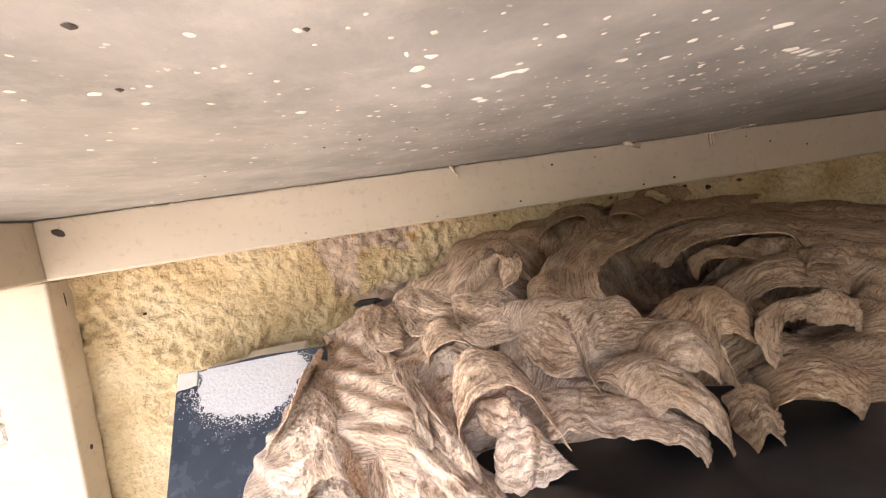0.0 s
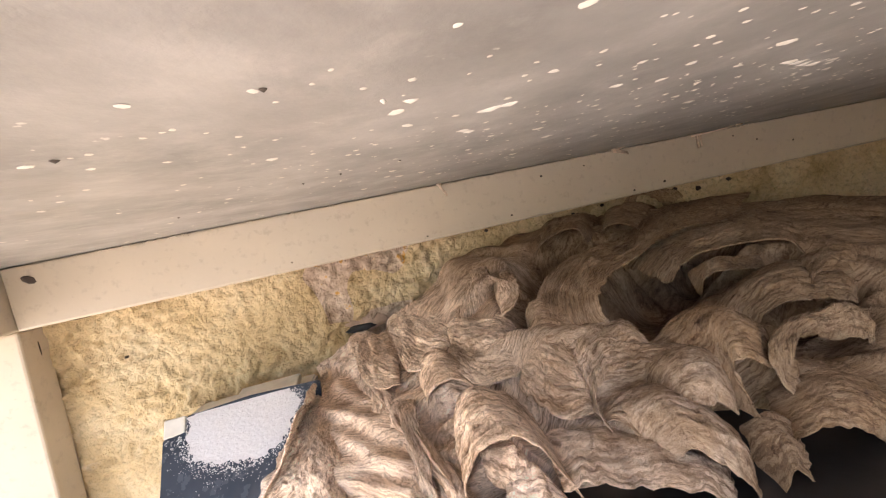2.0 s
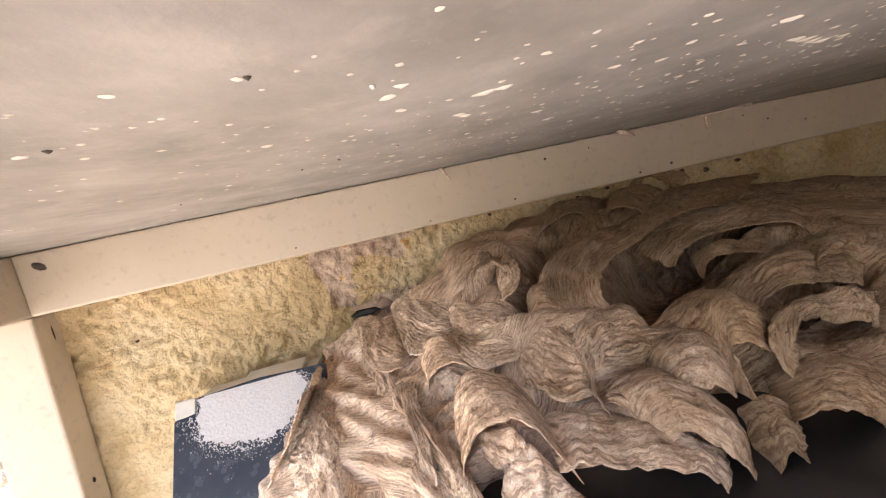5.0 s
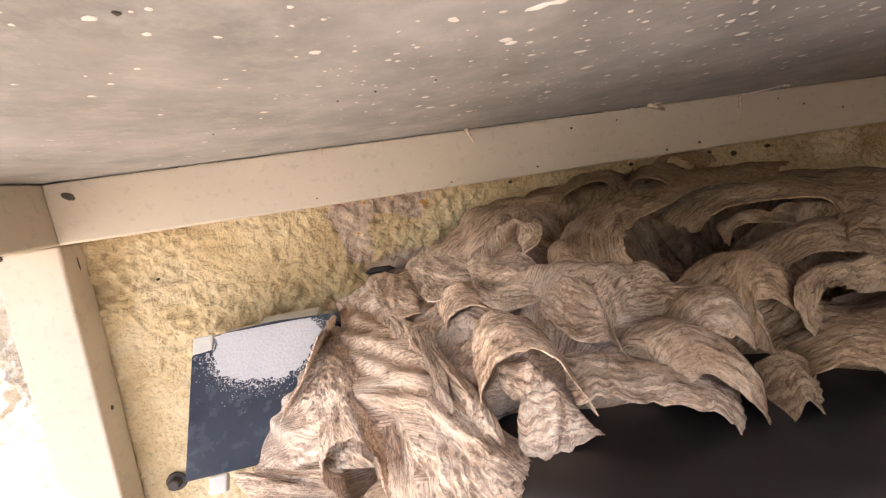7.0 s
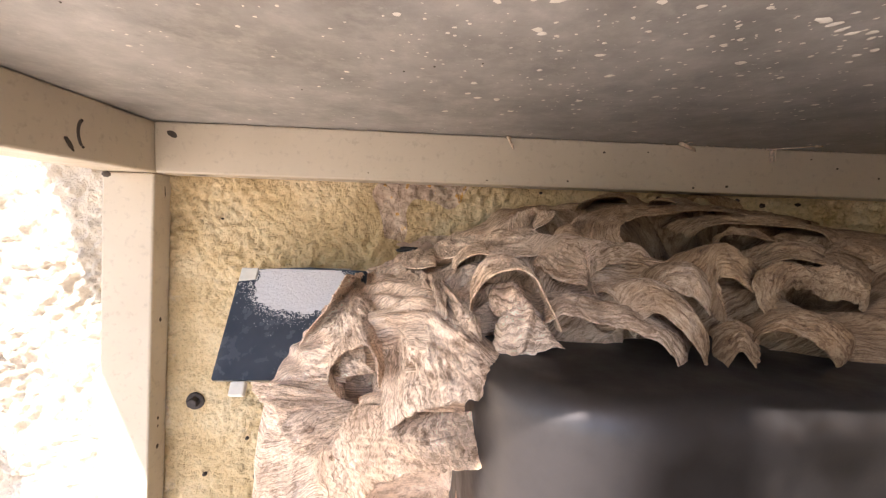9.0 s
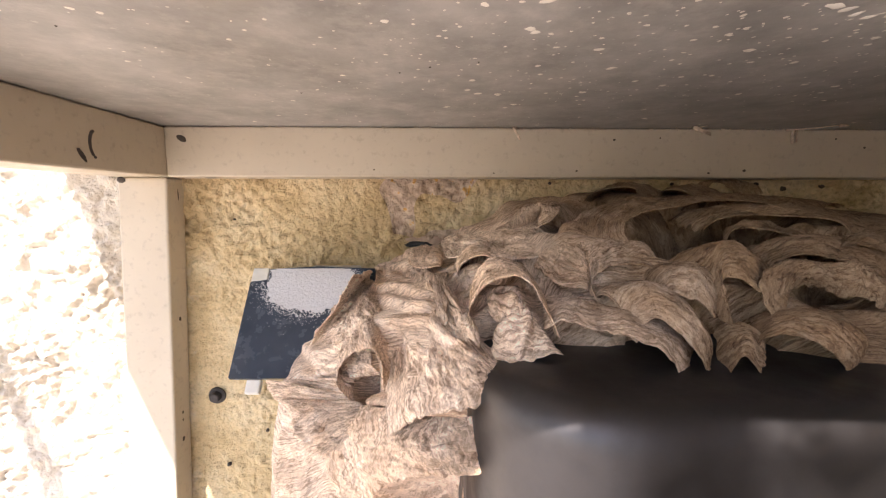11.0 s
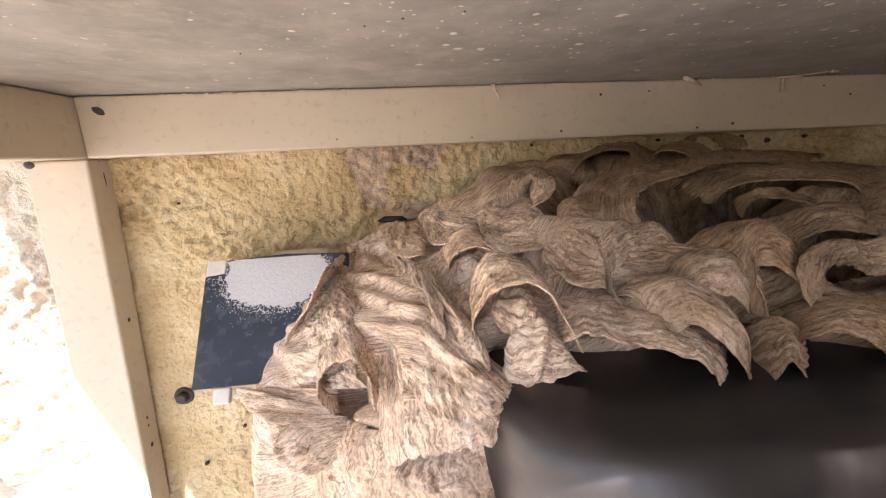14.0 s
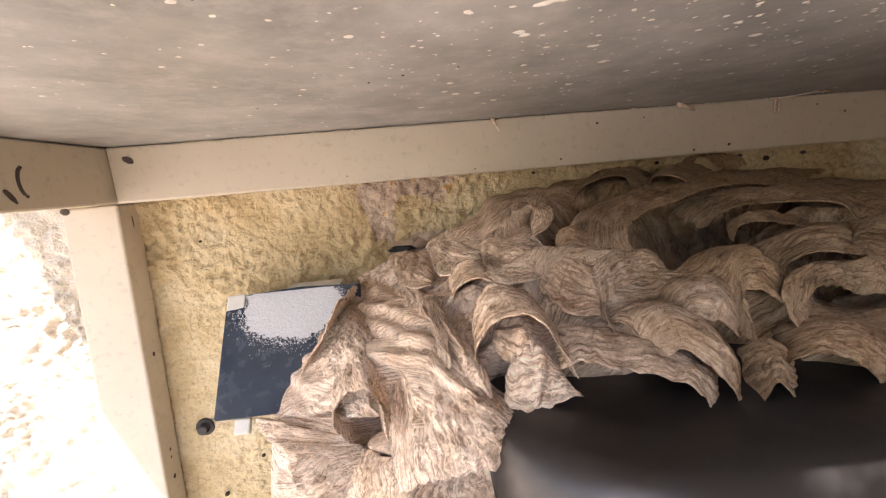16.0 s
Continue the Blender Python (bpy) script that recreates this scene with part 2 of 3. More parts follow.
def stucco_wall():
    xs, zs = np.arange(-0.44, 0.861, 0.0017), np.arange(0.36, 0.779, 0.0017)
    X, Z = np.meshgrid(xs, zs, indexing="ij")
    warp = vnoise(X * 60, Z * 60, 5) * 0.8
    lumps = vnoise(X * 190 + warp, Z * 190, 1)
    lumps2 = vnoise(X * 330, Z * 330 + warp, 2)
    broad = vnoise(X * 34, Z * 34, 3)
    rough = np.clip(vnoise(X * 13, Z * 13, 4) * 1.6 - 0.1, 0.35, 1.1)
    relief = 1.3 * rough * (0.0042 * np.maximum(lumps - 0.35, 0) * 1.5 + 0.0036 * lumps2) + 0.004 * (broad - 0.5)
    open_side = np.clip((-0.03 - X) / 0.02, 0, 1)
    stones = np.abs(vnoise(X * 30 + warp * 2, Z * 44 + warp * 2, 31) - 0.5) * 2
    relief = relief * (1 + 0.5 * open_side) + open_side * (0.007 * np.minimum(stones, 0.5) + 0.004 * vnoise(X * 130, Z * 130 + warp, 33) - 0.006)
    edge = (vnoise(X * 70, Z * 70, 8) - 0.5) * 0.02 + (vnoise(X * 28, Z * 28, 9) - 0.5) * 0.034
    bare = np.clip(1 - (np.maximum(np.abs(X - 0.213 + (Z - 0.69) * 0.2) - 0.026, 0) + np.maximum(0.655 - Z, 0) + edge * 1.1) / 0.010, 0, 1)
    hollow = np.exp(-(((X - 0.202) / 0.026) ** 2 + ((Z - 0.651) / 0.011) ** 2) ** 2)
    Y = WALL_Y - relief + bare * 0.0022 + hollow * 0.008
    verts = np.stack([X, Y, Z], -1).reshape(-1, 3)
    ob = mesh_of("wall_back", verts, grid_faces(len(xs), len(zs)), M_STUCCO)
    a = ob.data.attributes.new("bare", "FLOAT", "POINT")
    a.data.foreach_set("value", bare.ravel().astype(np.float32))
    return tagged(ob, "rough yellow ochre stucco wall with a bare patch", "wall", kind="structure")


stucco_wall()
rest = bmesh.new()
for lo, hi in (((-3.0, 0.034, 0.0), (-0.43, 0.25, 2.6)), ((0.85, 0.034, 0.0), (3.0, 0.25, 2.6)), ((-0.43, 0.034, 0.0), (0.85, 0.25, 0.362)), ((-0.43, 0.034, 0.775), (0.85, 0.25, 2.6)), ((-0.43, 0.045, 0.362), (0.85, 0.25, 0.775))):
    box_bm(lo, hi, bm=rest)
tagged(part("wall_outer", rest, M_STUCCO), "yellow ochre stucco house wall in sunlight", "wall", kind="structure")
tagged(part("ground", box_bm((-12, -12, -0.05), (12, 0.034, 0.0)), M_GROUND), "pale sunlit paving", "ground", kind="structure")

# unseen plain walls, added in front and on the far side to block light
tagged(part("wall_front", box_bm((0.27, -0.80, 0.0), (3.0, -0.62, 2.4)), M_TIMBER), "plain weathered timber wall, unseen, added to block light from the front", "wall", kind="structure")
tagged(part("wall_side", box_bm((0.95, -0.62, 0.0), (1.15, 0.034, 2.4)), M_STUCCO), "plain stucco side wall, unseen, added to block light from the right", "wall", kind="structure")

# sheet metal roof over the frame
bm = bmesh.new()
# unseen front edge, stepped out at the left to keep sun off the nest
outline = ((-0.118, -0.40), (0.155, -0.375), (0.172, -0.325), (0.86, -0.345), (0.86, WALL_Y + 0.004), (-0.118, WALL_Y + 0.004))
lower = bm.faces.new([bm.verts.new((x, y, ROOF_Z)) for x, y in outline])
ext = bmesh.ops.extrude_face_region(bm, geom=[lower])
bmesh.ops.translate(bm, vec=(0, 0, 0.006), verts=[v for v in ext["geom"] if isinstance(v, bmesh.types.BMVert)])
bmesh.ops.recalc_face_normals(bm, faces=bm.faces)
tagged(part("roof_sheet", bm, M_ROOF), "weathered grey sheet metal roof speckled with pale droppings", "roof", kind="structure")

# welded frame under the roof
frame_thing = thing("steel_rack", "cream painted steel tube rack against the wall", "rack")
part("rear_rail", box_bm((0.0, 0.0, ROOF_Z - RAIL_H), (0.86, RAIL_D - 0.002, ROOF_Z - 0.0004), 0.0016), M_FRAME, frame_thing)
part("side_rail", box_bm((-0.04, -0.325, ROOF_Z - RAIL_H), (-0.0002, RAIL_D - 0.002, ROOF_Z - 0.0004), 0.0016), M_FRAME, frame_thing)
leg = box_bm((-0.0395, 0.0004, 0.0), (-0.0006, RAIL_D - 0.004, ROOF_Z - RAIL_H - 0.0003), 0.0016)
for v in leg.verts:
    v.co.x -= (ROOF_Z - RAIL_H - v.co.z) * 0.045
part("leg", leg, M_FRAME, frame_thing)

# unseen slim post, added in front to shade the cabinet
tagged(part("porch_post", box_bm((-0.04, -0.885, 0.0), (0.0, -0.857, 2.2), 0.002), M_FRAME), "cream painted square post, unseen, added to shade the cabinet", "post", kind="structure")

# unseen slim pole, added outside to throw a slanting shadow on the wall
pole = bmesh.new()
foot, tip = Vector((-0.052, -0.57, 0.0)), Vector((-0.477, -0.57, 1.377))
turn = (tip - foot).to_track_quat("Z", "Y").to_matrix().to_4x4()
bmesh.ops.create_cone(pole, cap_ends=True, segments=20, radius1=0.019, radius2=0.011, depth=(tip - foot).length, matrix=Matrix.Translation((foot + tip) / 2) @ turn)
tagged(part("leaning_pole", pole, M_TIMBER, smooth=True), "slim wooden pole, unseen, added to throw a slanting shadow on the wall", "pole")


# ---- grey metal cabinet under the nest ----
cabinet = thing("metal_cabinet", "dark grey painted metal cabinet below the nest", "cabinet")
bm = bmesh.new()
plan = [(0.80, -0.240), (0.80, 0.02), (0.226, 0.02)]
plan += [(0.270 - 0.044 * math.sin(a), -0.196 - 0.044 * math.cos(a)) for a in [math.pi / 2 * (1 - k / 9) for k in range(10)]]
low = [bm.verts.new((x, y, 0.0)) for x, y in plan]
top = [bm.verts.new((x, y, 0.636)) for x, y in plan]
for k in range(len(plan)):
    bm.faces.new((low[k], low[(k + 1) % len(plan)], top[(k + 1) % len(plan)], top[k]))
bm.faces.new(top)
bm.faces.new(low[::-1])
bmesh.ops.recalc_face_normals(bm, faces=bm.faces)
bmesh.ops.bevel(bm, geom=[e for e in bm.edges if all(v.co.z > 0.6 for v in e.verts)], offset=0.011, segments=5, profile=0.5, affect="EDGES")
part("body", bm, M_CABINET, cabinet, smooth=True)


# ---- paper nest ----
ST_X = (0.085, 0.10, 0.12, 0.143, 0.17, 0.19, 0.21, 0.24, 0.27, 0.30, 0.34, 0.42, 0.55, 0.68, 0.72)
ST_Z = (0.580, 0.597, 0.608, 0.619, 0.635, 0.647, 0.656, 0.672, 0.688, 0.697, 0.701, 0.698, 0.683, 0.665, 0.62)
ST_D = (0.03, 0.105, 0.146, 0.166, 0.178, 0.203, 0.232, 0.242, 0.246, 0.248, 0.250, 0.250, 0.250, 0.230, 0.05)
ST_P = (2.2, 2.2, 2.2, 2.8, 3.4, 4.4, 4.8, 4.6, 3.0, 2.5, 2.2, 2.2, 2.2, 2.2, 2.2)
TOP_H, LOW_H = 0.096, 0.16


def mound(x, th):
    zt, d, e = np.interp(x, ST_X, ST_Z), np.interp(x, ST_X, ST_D), 2 / np.interp(x, ST_X, ST_P)
    c, s = np.cos(th), np.sin(th)
    return np.stack([x, 0.03 - d * np.abs(s) ** e, zt - TOP_H + np.where(c > 0, TOP_H, -LOW_H) * np.abs(c) ** e], -1)


def mound_level(q):
    zt, d, e = np.interp(q[0], ST_X, ST_Z), np.interp(q[0], ST_X, ST_D), np.interp(q[0], ST_X, ST_P)
    dz = q[2] - zt + TOP_H
    return (abs(0.03 - q[1]) / d) ** e + (abs(dz) / (TOP_H if dz > 0 else LOW_H)) ** e


def mound_normal(p):
    g = np.array([mound_level(p + np.eye(3)[i] * 0.004) - mound_level(p - np.eye(3)[i] * 0.004) for i in range(3)])
    return g / np.linalg.norm(g)


nest = thing("wasp_nest", "large swirled tan paper nest of overlapping scalloped shells", "nest")
HOLLOWS = []


def spline(points, n):
    """A smooth curve through the points, at n even steps of its length."""
    p = np.array(points, float)
    q = np.concatenate([[2 * p[0] - p[1]], p, [2 * p[-1] - p[-2]]])
    u = np.linspace(0, 1, 24, endpoint=False)[:, None]
    c = []
    for i in range(len(p) - 1):
        a, b, d, e = q[i : i + 4]
        c.append(0.5 * (2 * b + (d - a) * u + (2 * a - 5 * b + 4 * d - e) * u**2 + (3 * b - a - 3 * d + e) * u**3))
    c = np.concatenate(c + [p[-1:]])
    far = np.concatenate([[0], np.cumsum(np.linalg.norm(np.diff(c, axis=0), axis=1))])
    at = np.linspace(0, far[-1], n)
    return np.stack([np.interp(at, far, c[:, k]) for k in range(3)], -1), far[-1]


def shell(lip, root, bulge=0.005, deep=0.02, folds=0.0, along=0, curl=0.0012, dive=0.005, rag=0.0012, gape=1.0):
    """One paper shell that swells out from its root and ends in an open, slightly curled lip over a hollow."""
    seed = len(HOLLOWS) * 13 + 7
    _, width = spline(lip, 50)
    na = max(24, min(90, int(width / 0.0011)))
    L, R = spline(lip, na)[0], spline(root, na)[0]
    reach = np.linalg.norm(L - R, axis=1)
    length = reach.mean()
    ns = max(20, min(60, int(length / 0.0010)))
    a = np.linspace(0, 1, na)[None, :]
    s = np.linspace(0, 1, ns)[:, None]
    N = np.array([[mound_normal(R[j] * (1 - k) + L[j] * k) for j in range(na)] for k in (0.0, 0.5, 1.0)])
    f = s[..., None]
    n = N[0] * (1 - f) * (1 - 2 * f) + N[1] * 4 * f * (1 - f) + N[2] * f * (2 * f - 1)
    n /= np.linalg.norm(n, axis=-1, keepdims=True)
    U, V = s * length, a * width
    ragged = (vnoise(V * 420 + seed, V * 0 + seed, seed) - 0.5) * 2 * rag / np.maximum(reach, 0.01)[None, :]
    sr = s * (1 + ragged)
    P = R[None] * (1 - sr[..., None]) + L[None] * sr[..., None]
    arch = np.clip(1 - (2 * a - 1) ** 2, 0, 1) ** 0.5
    lift = bulge * np.sin(np.pi * np.clip(s, 0, 1)) ** 0.8 * arch - dive * np.abs(2 * a - 1) ** 7 * (0.35 + 0.65 * (1 - s))
    warp = vnoise(U * 70 + seed, V * 70, seed + 1)
    ease = np.clip((1 - s) * 6, 0.15, 1)
    lift = lift + ease * (0.0034 * (vnoise(U * 60 + seed, V * 60, seed + 2) - 0.5) + 0.0024 * (vnoise(U * 170, V * 170 + seed, seed + 3) - 0.5))
    lift = lift + ease * 0.0005 * np.sin(U * 2100 + warp * 22) + ease * 0.0016 * (np.abs(vnoise(U * 260 + warp * 3, V * 110, seed + 8) - 0.5) - 0.25) + curl * s**7
    if folds:
        ridge = np.abs(vnoise(V * 130 + warp * 1.6 + seed, U * 22, seed + 4) - 0.5) * 2
        fine = np.abs(vnoise(V * 300 + warp * 2, U * 45, seed + 5) - 0.5) * 2
        lift = lift + folds * (0.4 - ridge) * (0.25 + 0.75 * np.sin(np.pi * np.clip(s * 0.9 + 0.05, 0, 1))) + 0.4 * folds * (0.4 - fine)
    P = P + n * lift[..., None]
    inner = P - n * 0.0007
    k = ns * na
    faces = grid_faces(ns, na) + [g[::-1] for g in grid_faces(ns, na, k)]
    for j in range(na - 1):
        q = (ns - 1) * na + j
        faces.append([q, q + k, q + k + 1, q + 1])
    one = np.ones_like(P[..., 0])
    uv = np.stack([V * one, U * one] if along else [U * one + 0.004 * warp, V * one], -1).reshape(-1, 2)
    HOLLOWS.append((L, (L - R) / reach[:, None], deep, width, gape))
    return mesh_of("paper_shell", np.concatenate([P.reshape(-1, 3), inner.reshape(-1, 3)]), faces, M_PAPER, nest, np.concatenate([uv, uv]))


shell(((0.3075, -0.0772, 0.6910), (0.3217, -0.0615, 0.6962), (0.3417, -0.0502, 0.6999), (0.3515, -0.0538, 0.6987), (0.3454, -0.0725, 0.6930)), ((0.3622, 0.0206, 0.7018), (0.3931, 0.0205, 0.7028), (0.4244, 0.0200, 0.6967)), bulge=0.003, deep=0.035, gape=1.6)
shell(((0.3623, -0.0640, 0.6935), (0.3674, -0.0608, 0.6970), (0.3753, -0.0639, 0.6978), (0.3771, -0.0757, 0.6948), (0.3739, -0.0906, 0.6890)), ((0.4225, 0.0202, 0.7011), (0.4516, 0.0207, 0.7011), (0.4809, 0.0203, 0.6916)), bulge=0.003, deep=0.035, gape=1.6)
shell(((0.4397, 0.0205, 0.6986), (0.4474, 0.0216, 0.7065), (0.4617, 0.0207, 0.7068), (0.4755, 0.0202, 0.7005), (0.4855, 0.0203, 0.6910)), ((0.4568, 0.0207, 0.7105), (0.4794, 0.0207, 0.7112), (0.5057, 0.0204, 0.7032)), bulge=0.002, deep=0.02)
shell(((0.3010, -0.1544, 0.6728), (0.3000, -0.1503, 0.6770), (0.3049, -0.1425, 0.6810), (0.3191, -0.1313, 0.6848), (0.3445, -0.1192, 0.6877), (0.3718, -0.1037, 0.6904), (0.4029, -0.0910, 0.6904), (0.4377, -0.0814, 0.6867)), ((0.2733, -0.1455, 0.6720), (0.2940, -0.1093, 0.6838), (0.3328, -0.0840, 0.6904), (0.3707, -0.0732, 0.6911), (0.4869, 0.0206, 0.6930), (0.5811, 0.0206, 0.6922)), bulge=0.004, deep=0.04, gape=1.7)
shell(((0.3450, -0.1397, 0.6774), (0.3569, -0.1325, 0.6814), (0.3765, -0.1281, 0.6832), (0.4013, -0.1303, 0.6822), (0.4159, -0.1350, 0.6801), (0.4181, -0.1412, 0.6741)), ((0.3456, -0.1077, 0.6856), (0.3840, -0.0923, 0.6874), (0.4273, -0.0839, 0.6868), (0.4924, -0.0597, 0.6828), (0.5020, -0.0896, 0.6772)), bulge=0.003, deep=0.022)
shell(((0.3457, -0.1533, 0.6725), (0.3509, -0.1490, 0.6759), (0.3597, -0.1461, 0.6775), (0.3726, -0.1462, 0.6763), (0.3871, -0.1471, 0.6732)), ((0.3613, -0.1307, 0.6790), (0.3809, -0.1295, 0.6785), (0.4059, -0.1310, 0.6770)), bulge=0.002, deep=0.012)
shell(((0.3488, -0.1730, 0.6628), (0.3556, -0.1736, 0.6669), (0.3643, -0.1741, 0.6687), (0.3733, -0.1757, 0.6672), (0.3833, -0.1756, 0.6646), (0.3982, -0.1740, 0.6605)), ((0.3426, -0.1581, 0.6695), (0.3720, -0.1474, 0.6727), (0.4011, -0.1430, 0.6733), (0.4477, -0.1470, 0.6681)), bulge=0.004, deep=0.02)
shell(((0.3831, -0.1699, 0.6635), (0.3815, -0.1692, 0.6677), (0.3875, -0.1659, 0.6714), (0.4003, -0.1625, 0.6709), (0.4177, -0.1608, 0.6666)), ((0.4032, -0.1440, 0.6728), (0.4285, -0.1382, 0.6733), (0.4559, -0.1408, 0.6693)), bulge=0.004, deep=0.03)
shell(((0.2954, -0.1938, 0.6503), (0.2928, -0.1956, 0.6543), (0.2944, -0.1962, 0.6568), (0.2987, -0.1961, 0.6572), (0.3056, -0.1956, 0.6548), (0.3139, -0.1944, 0.6492)), ((0.2964, -0.1722, 0.6638), (0.3119, -0.1702, 0.6644), (0.3265, -0.1786, 0.6595)), bulge=0.006, deep=0.03, gape=1.3)
shell(((0.3186, -0.1971, 0.6468), (0.3170, -0.1907, 0.6585), (0.3204, -0.1889, 0.6619), (0.3257, -0.1890, 0.6618), (0.3320, -0.1909, 0.6572), (0.3399, -0.1909, 0.6514)), ((0.3136, -0.1626, 0.6686), (0.3367, -0.1583, 0.6698), (0.3529, -0.1680, 0.6642)), bulge=0.008, deep=0.035, gape=1.4)
shell(((0.2743, -0.1917, 0.6501), (0.2717, -0.1863, 0.6563), (0.2737, -0.1809, 0.6603), (0.2828, -0.1765, 0.6647), (0.2941, -0.1755, 0.6653), (0.3042, -0.1769, 0.6620)), ((0.2750, -0.1473, 0.6718), (0.2926, -0.1497, 0.6729), (0.3123, -0.1533, 0.6722)), bulge=0.003, deep=0.004)
shell(((0.2829, -0.2001, 0.6422), (0.2823, -0.2026, 0.6475), (0.2846, -0.2040, 0.6510), (0.2882, -0.2053, 0.6509), (0.2928, -0.2083, 0.6468), (0.2982, -0.2098, 0.6402), (0.3037, -0.2090, 0.6304)), ((0.2739, -0.1842, 0.6552), (0.2897, -0.1794, 0.6595), (0.3031, -0.1850, 0.6559), (0.3129, -0.1970, 0.6454)), bulge=0.007, deep=0.045, gape=1.5)
shell(((0.3235, -0.2028, 0.6406), (0.3212, -0.2062, 0.6452), (0.3252, -0.2086, 0.6472), (0.3329, -0.2101, 0.6462), (0.3414, -0.2105, 0.6409), (0.3515, -0.2085, 0.6324)), ((0.3318, -0.1902, 0.6508), (0.3538, -0.1897, 0.6506), (0.3702, -0.1989, 0.6418)), bulge=0.006, deep=0.045, gape=1.5)
shell(((0.3079, -0.2087, 0.6319), (0.3081, -0.2110, 0.6377), (0.3113, -0.2115, 0.6411), (0.3154, -0.2110, 0.6377), (0.3221, -0.2089, 0.6320)), ((0.3153, -0.1955, 0.6468), (0.3244, -0.1953, 0.6469), (0.3281, -0.2008, 0.6414)), bulge=0.003, deep=0.03)
shell(((0.3354, -0.1996, 0.6437), (0.3295, -0.1944, 0.6562), (0.3338, -0.1886, 0.6639), (0.3484, -0.1836, 0.6669), (0.3700, -0.1806, 0.6648), (0.3963, -0.1773, 0.6587)), ((0.3518, -0.1796, 0.6578), (0.3676, -0.1810, 0.6565), (0.3852, -0.1880, 0.6511)), bulge=0.006, deep=0.004)
shell(((0.2511, -0.1966, 0.6457), (0.2561, -0.2000, 0.6497), (0.2632, -0.2037, 0.6487), (0.2745, -0.2069, 0.6468), (0.2834, -0.2093, 0.6435), (0.2895, -0.2103, 0.6381), (0.2947, -0.2083, 0.6309)), ((0.2559, -0.1800, 0.6574), (0.2734, -0.1859, 0.6536), (0.2901, -0.1914, 0.6499), (0.3059, -0.2000, 0.6419)), bulge=0.003, deep=0.045, gape=1.5)
shell(((0.2257, -0.1844, 0.6433), (0.2274, -0.1863, 0.6507), (0.2315, -0.1869, 0.6571), (0.2368, -0.1885, 0.6607), (0.2424, -0.1917, 0.6621), (0.2473, -0.1958, 0.6594), (0.2501, -0.1974, 0.6537), (0.2558, -0.1983, 0.6440)), ((0.2290, -0.1541, 0.6563), (0.2378, -0.1528, 0.6615), (0.2475, -0.1598, 0.6633), (0.2551, -0.1743, 0.6598)), bulge=0.006, deep=0.03, curl=0.003, gape=1.3)
shell(((0.2327, -0.1813, 0.6497), (0.2351, -0.1842, 0.6453), (0.2396, -0.1868, 0.6433), (0.2435, -0.1896, 0.6407), (0.2457, -0.1876, 0.6469), (0.2457, -0.1862, 0.6534)), ((0.2343, -0.1749, 0.6523), (0.2395, -0.1770, 0.6551), (0.2450, -0.1793, 0.6557)), bulge=0.006, deep=0.0)
shell(((0.2327, -0.1947, 0.6394), (0.2346, -0.1965, 0.6359), (0.2393, -0.1989, 0.6336), (0.2445, -0.1997, 0.6348), (0.2511, -0.2005, 0.6372), (0.2563, -0.2011, 0.6397)), ((0.2381, -0.1847, 0.6497), (0.2465, -0.1863, 0.6513), (0.2512, -0.1939, 0.6462)), bulge=0.004, deep=0.0, folds=0.004)
shell(((0.2909, -0.0709, 0.6894), (0.2865, -0.0961, 0.6874), (0.2805, -0.1150, 0.6836), (0.2733, -0.1234, 0.6796), (0.2663, -0.1215, 0.6773)), ((0.2457, -0.1081, 0.6708), (0.2666, -0.0634, 0.6826), (0.2935, -0.0283, 0.6922)), bulge=0.004, deep=0.02)
shell(((0.2394, -0.1340, 0.6661), (0.2402, -0.1491, 0.6650), (0.2446, -0.1590, 0.6645), (0.2518, -0.1620, 0.6656), (0.2593, -0.1601, 0.6671)), ((0.2463, -0.0822, 0.6724), (0.2575, -0.1046, 0.6760), (0.2705, -0.1273, 0.6765)), bulge=0.003, deep=0.010)
shell(((0.2616, -0.1658, 0.6655), (0.2640, -0.1720, 0.6641), (0.2708, -0.1748, 0.6626), (0.2766, -0.1718, 0.6637)), ((0.2776, -0.1230, 0.6786), (0.2892, -0.1208, 0.6807), (0.2923, -0.1397, 0.6761)), bulge=0.003, deep=0.003)
shell(((0.2542, -0.1647, 0.6643), (0.2577, -0.1784, 0.6604), (0.2635, -0.1838, 0.6584), (0.2717, -0.1823, 0.6573)), ((0.2655, -0.1460, 0.6711), (0.2770, -0.1517, 0.6710), (0.2815, -0.1668, 0.6652)), bulge=0.003, deep=0.012)
shell(((0.2724, -0.1860, 0.6549), (0.2749, -0.1888, 0.6556), (0.2781, -0.1918, 0.6532), (0.2809, -0.1937, 0.6489)), ((0.2771, -0.1801, 0.6576), (0.2854, -0.1794, 0.6590), (0.2898, -0.1850, 0.6552)), bulge=0.002, deep=0.012)
shell(((0.2235, -0.1418, 0.6563), (0.2266, -0.1414, 0.6605), (0.2335, -0.1451, 0.6647), (0.2398, -0.1531, 0.6646), (0.2423, -0.1587, 0.6628)), ((0.2229, -0.1025, 0.6594), (0.2344, -0.1043, 0.6655), (0.2436, -0.1324, 0.6674)), bulge=0.003, deep=0.012)
shell(((0.1938, -0.0322, 0.6472), (0.1985, -0.0756, 0.6490), (0.2066, -0.1019, 0.6515), (0.2155, -0.1103, 0.6555)), ((0.1842, 0.0201, 0.6461), (0.1993, 0.0208, 0.6515), (0.2195, -0.0440, 0.6590)), bulge=0.003, deep=0.004)
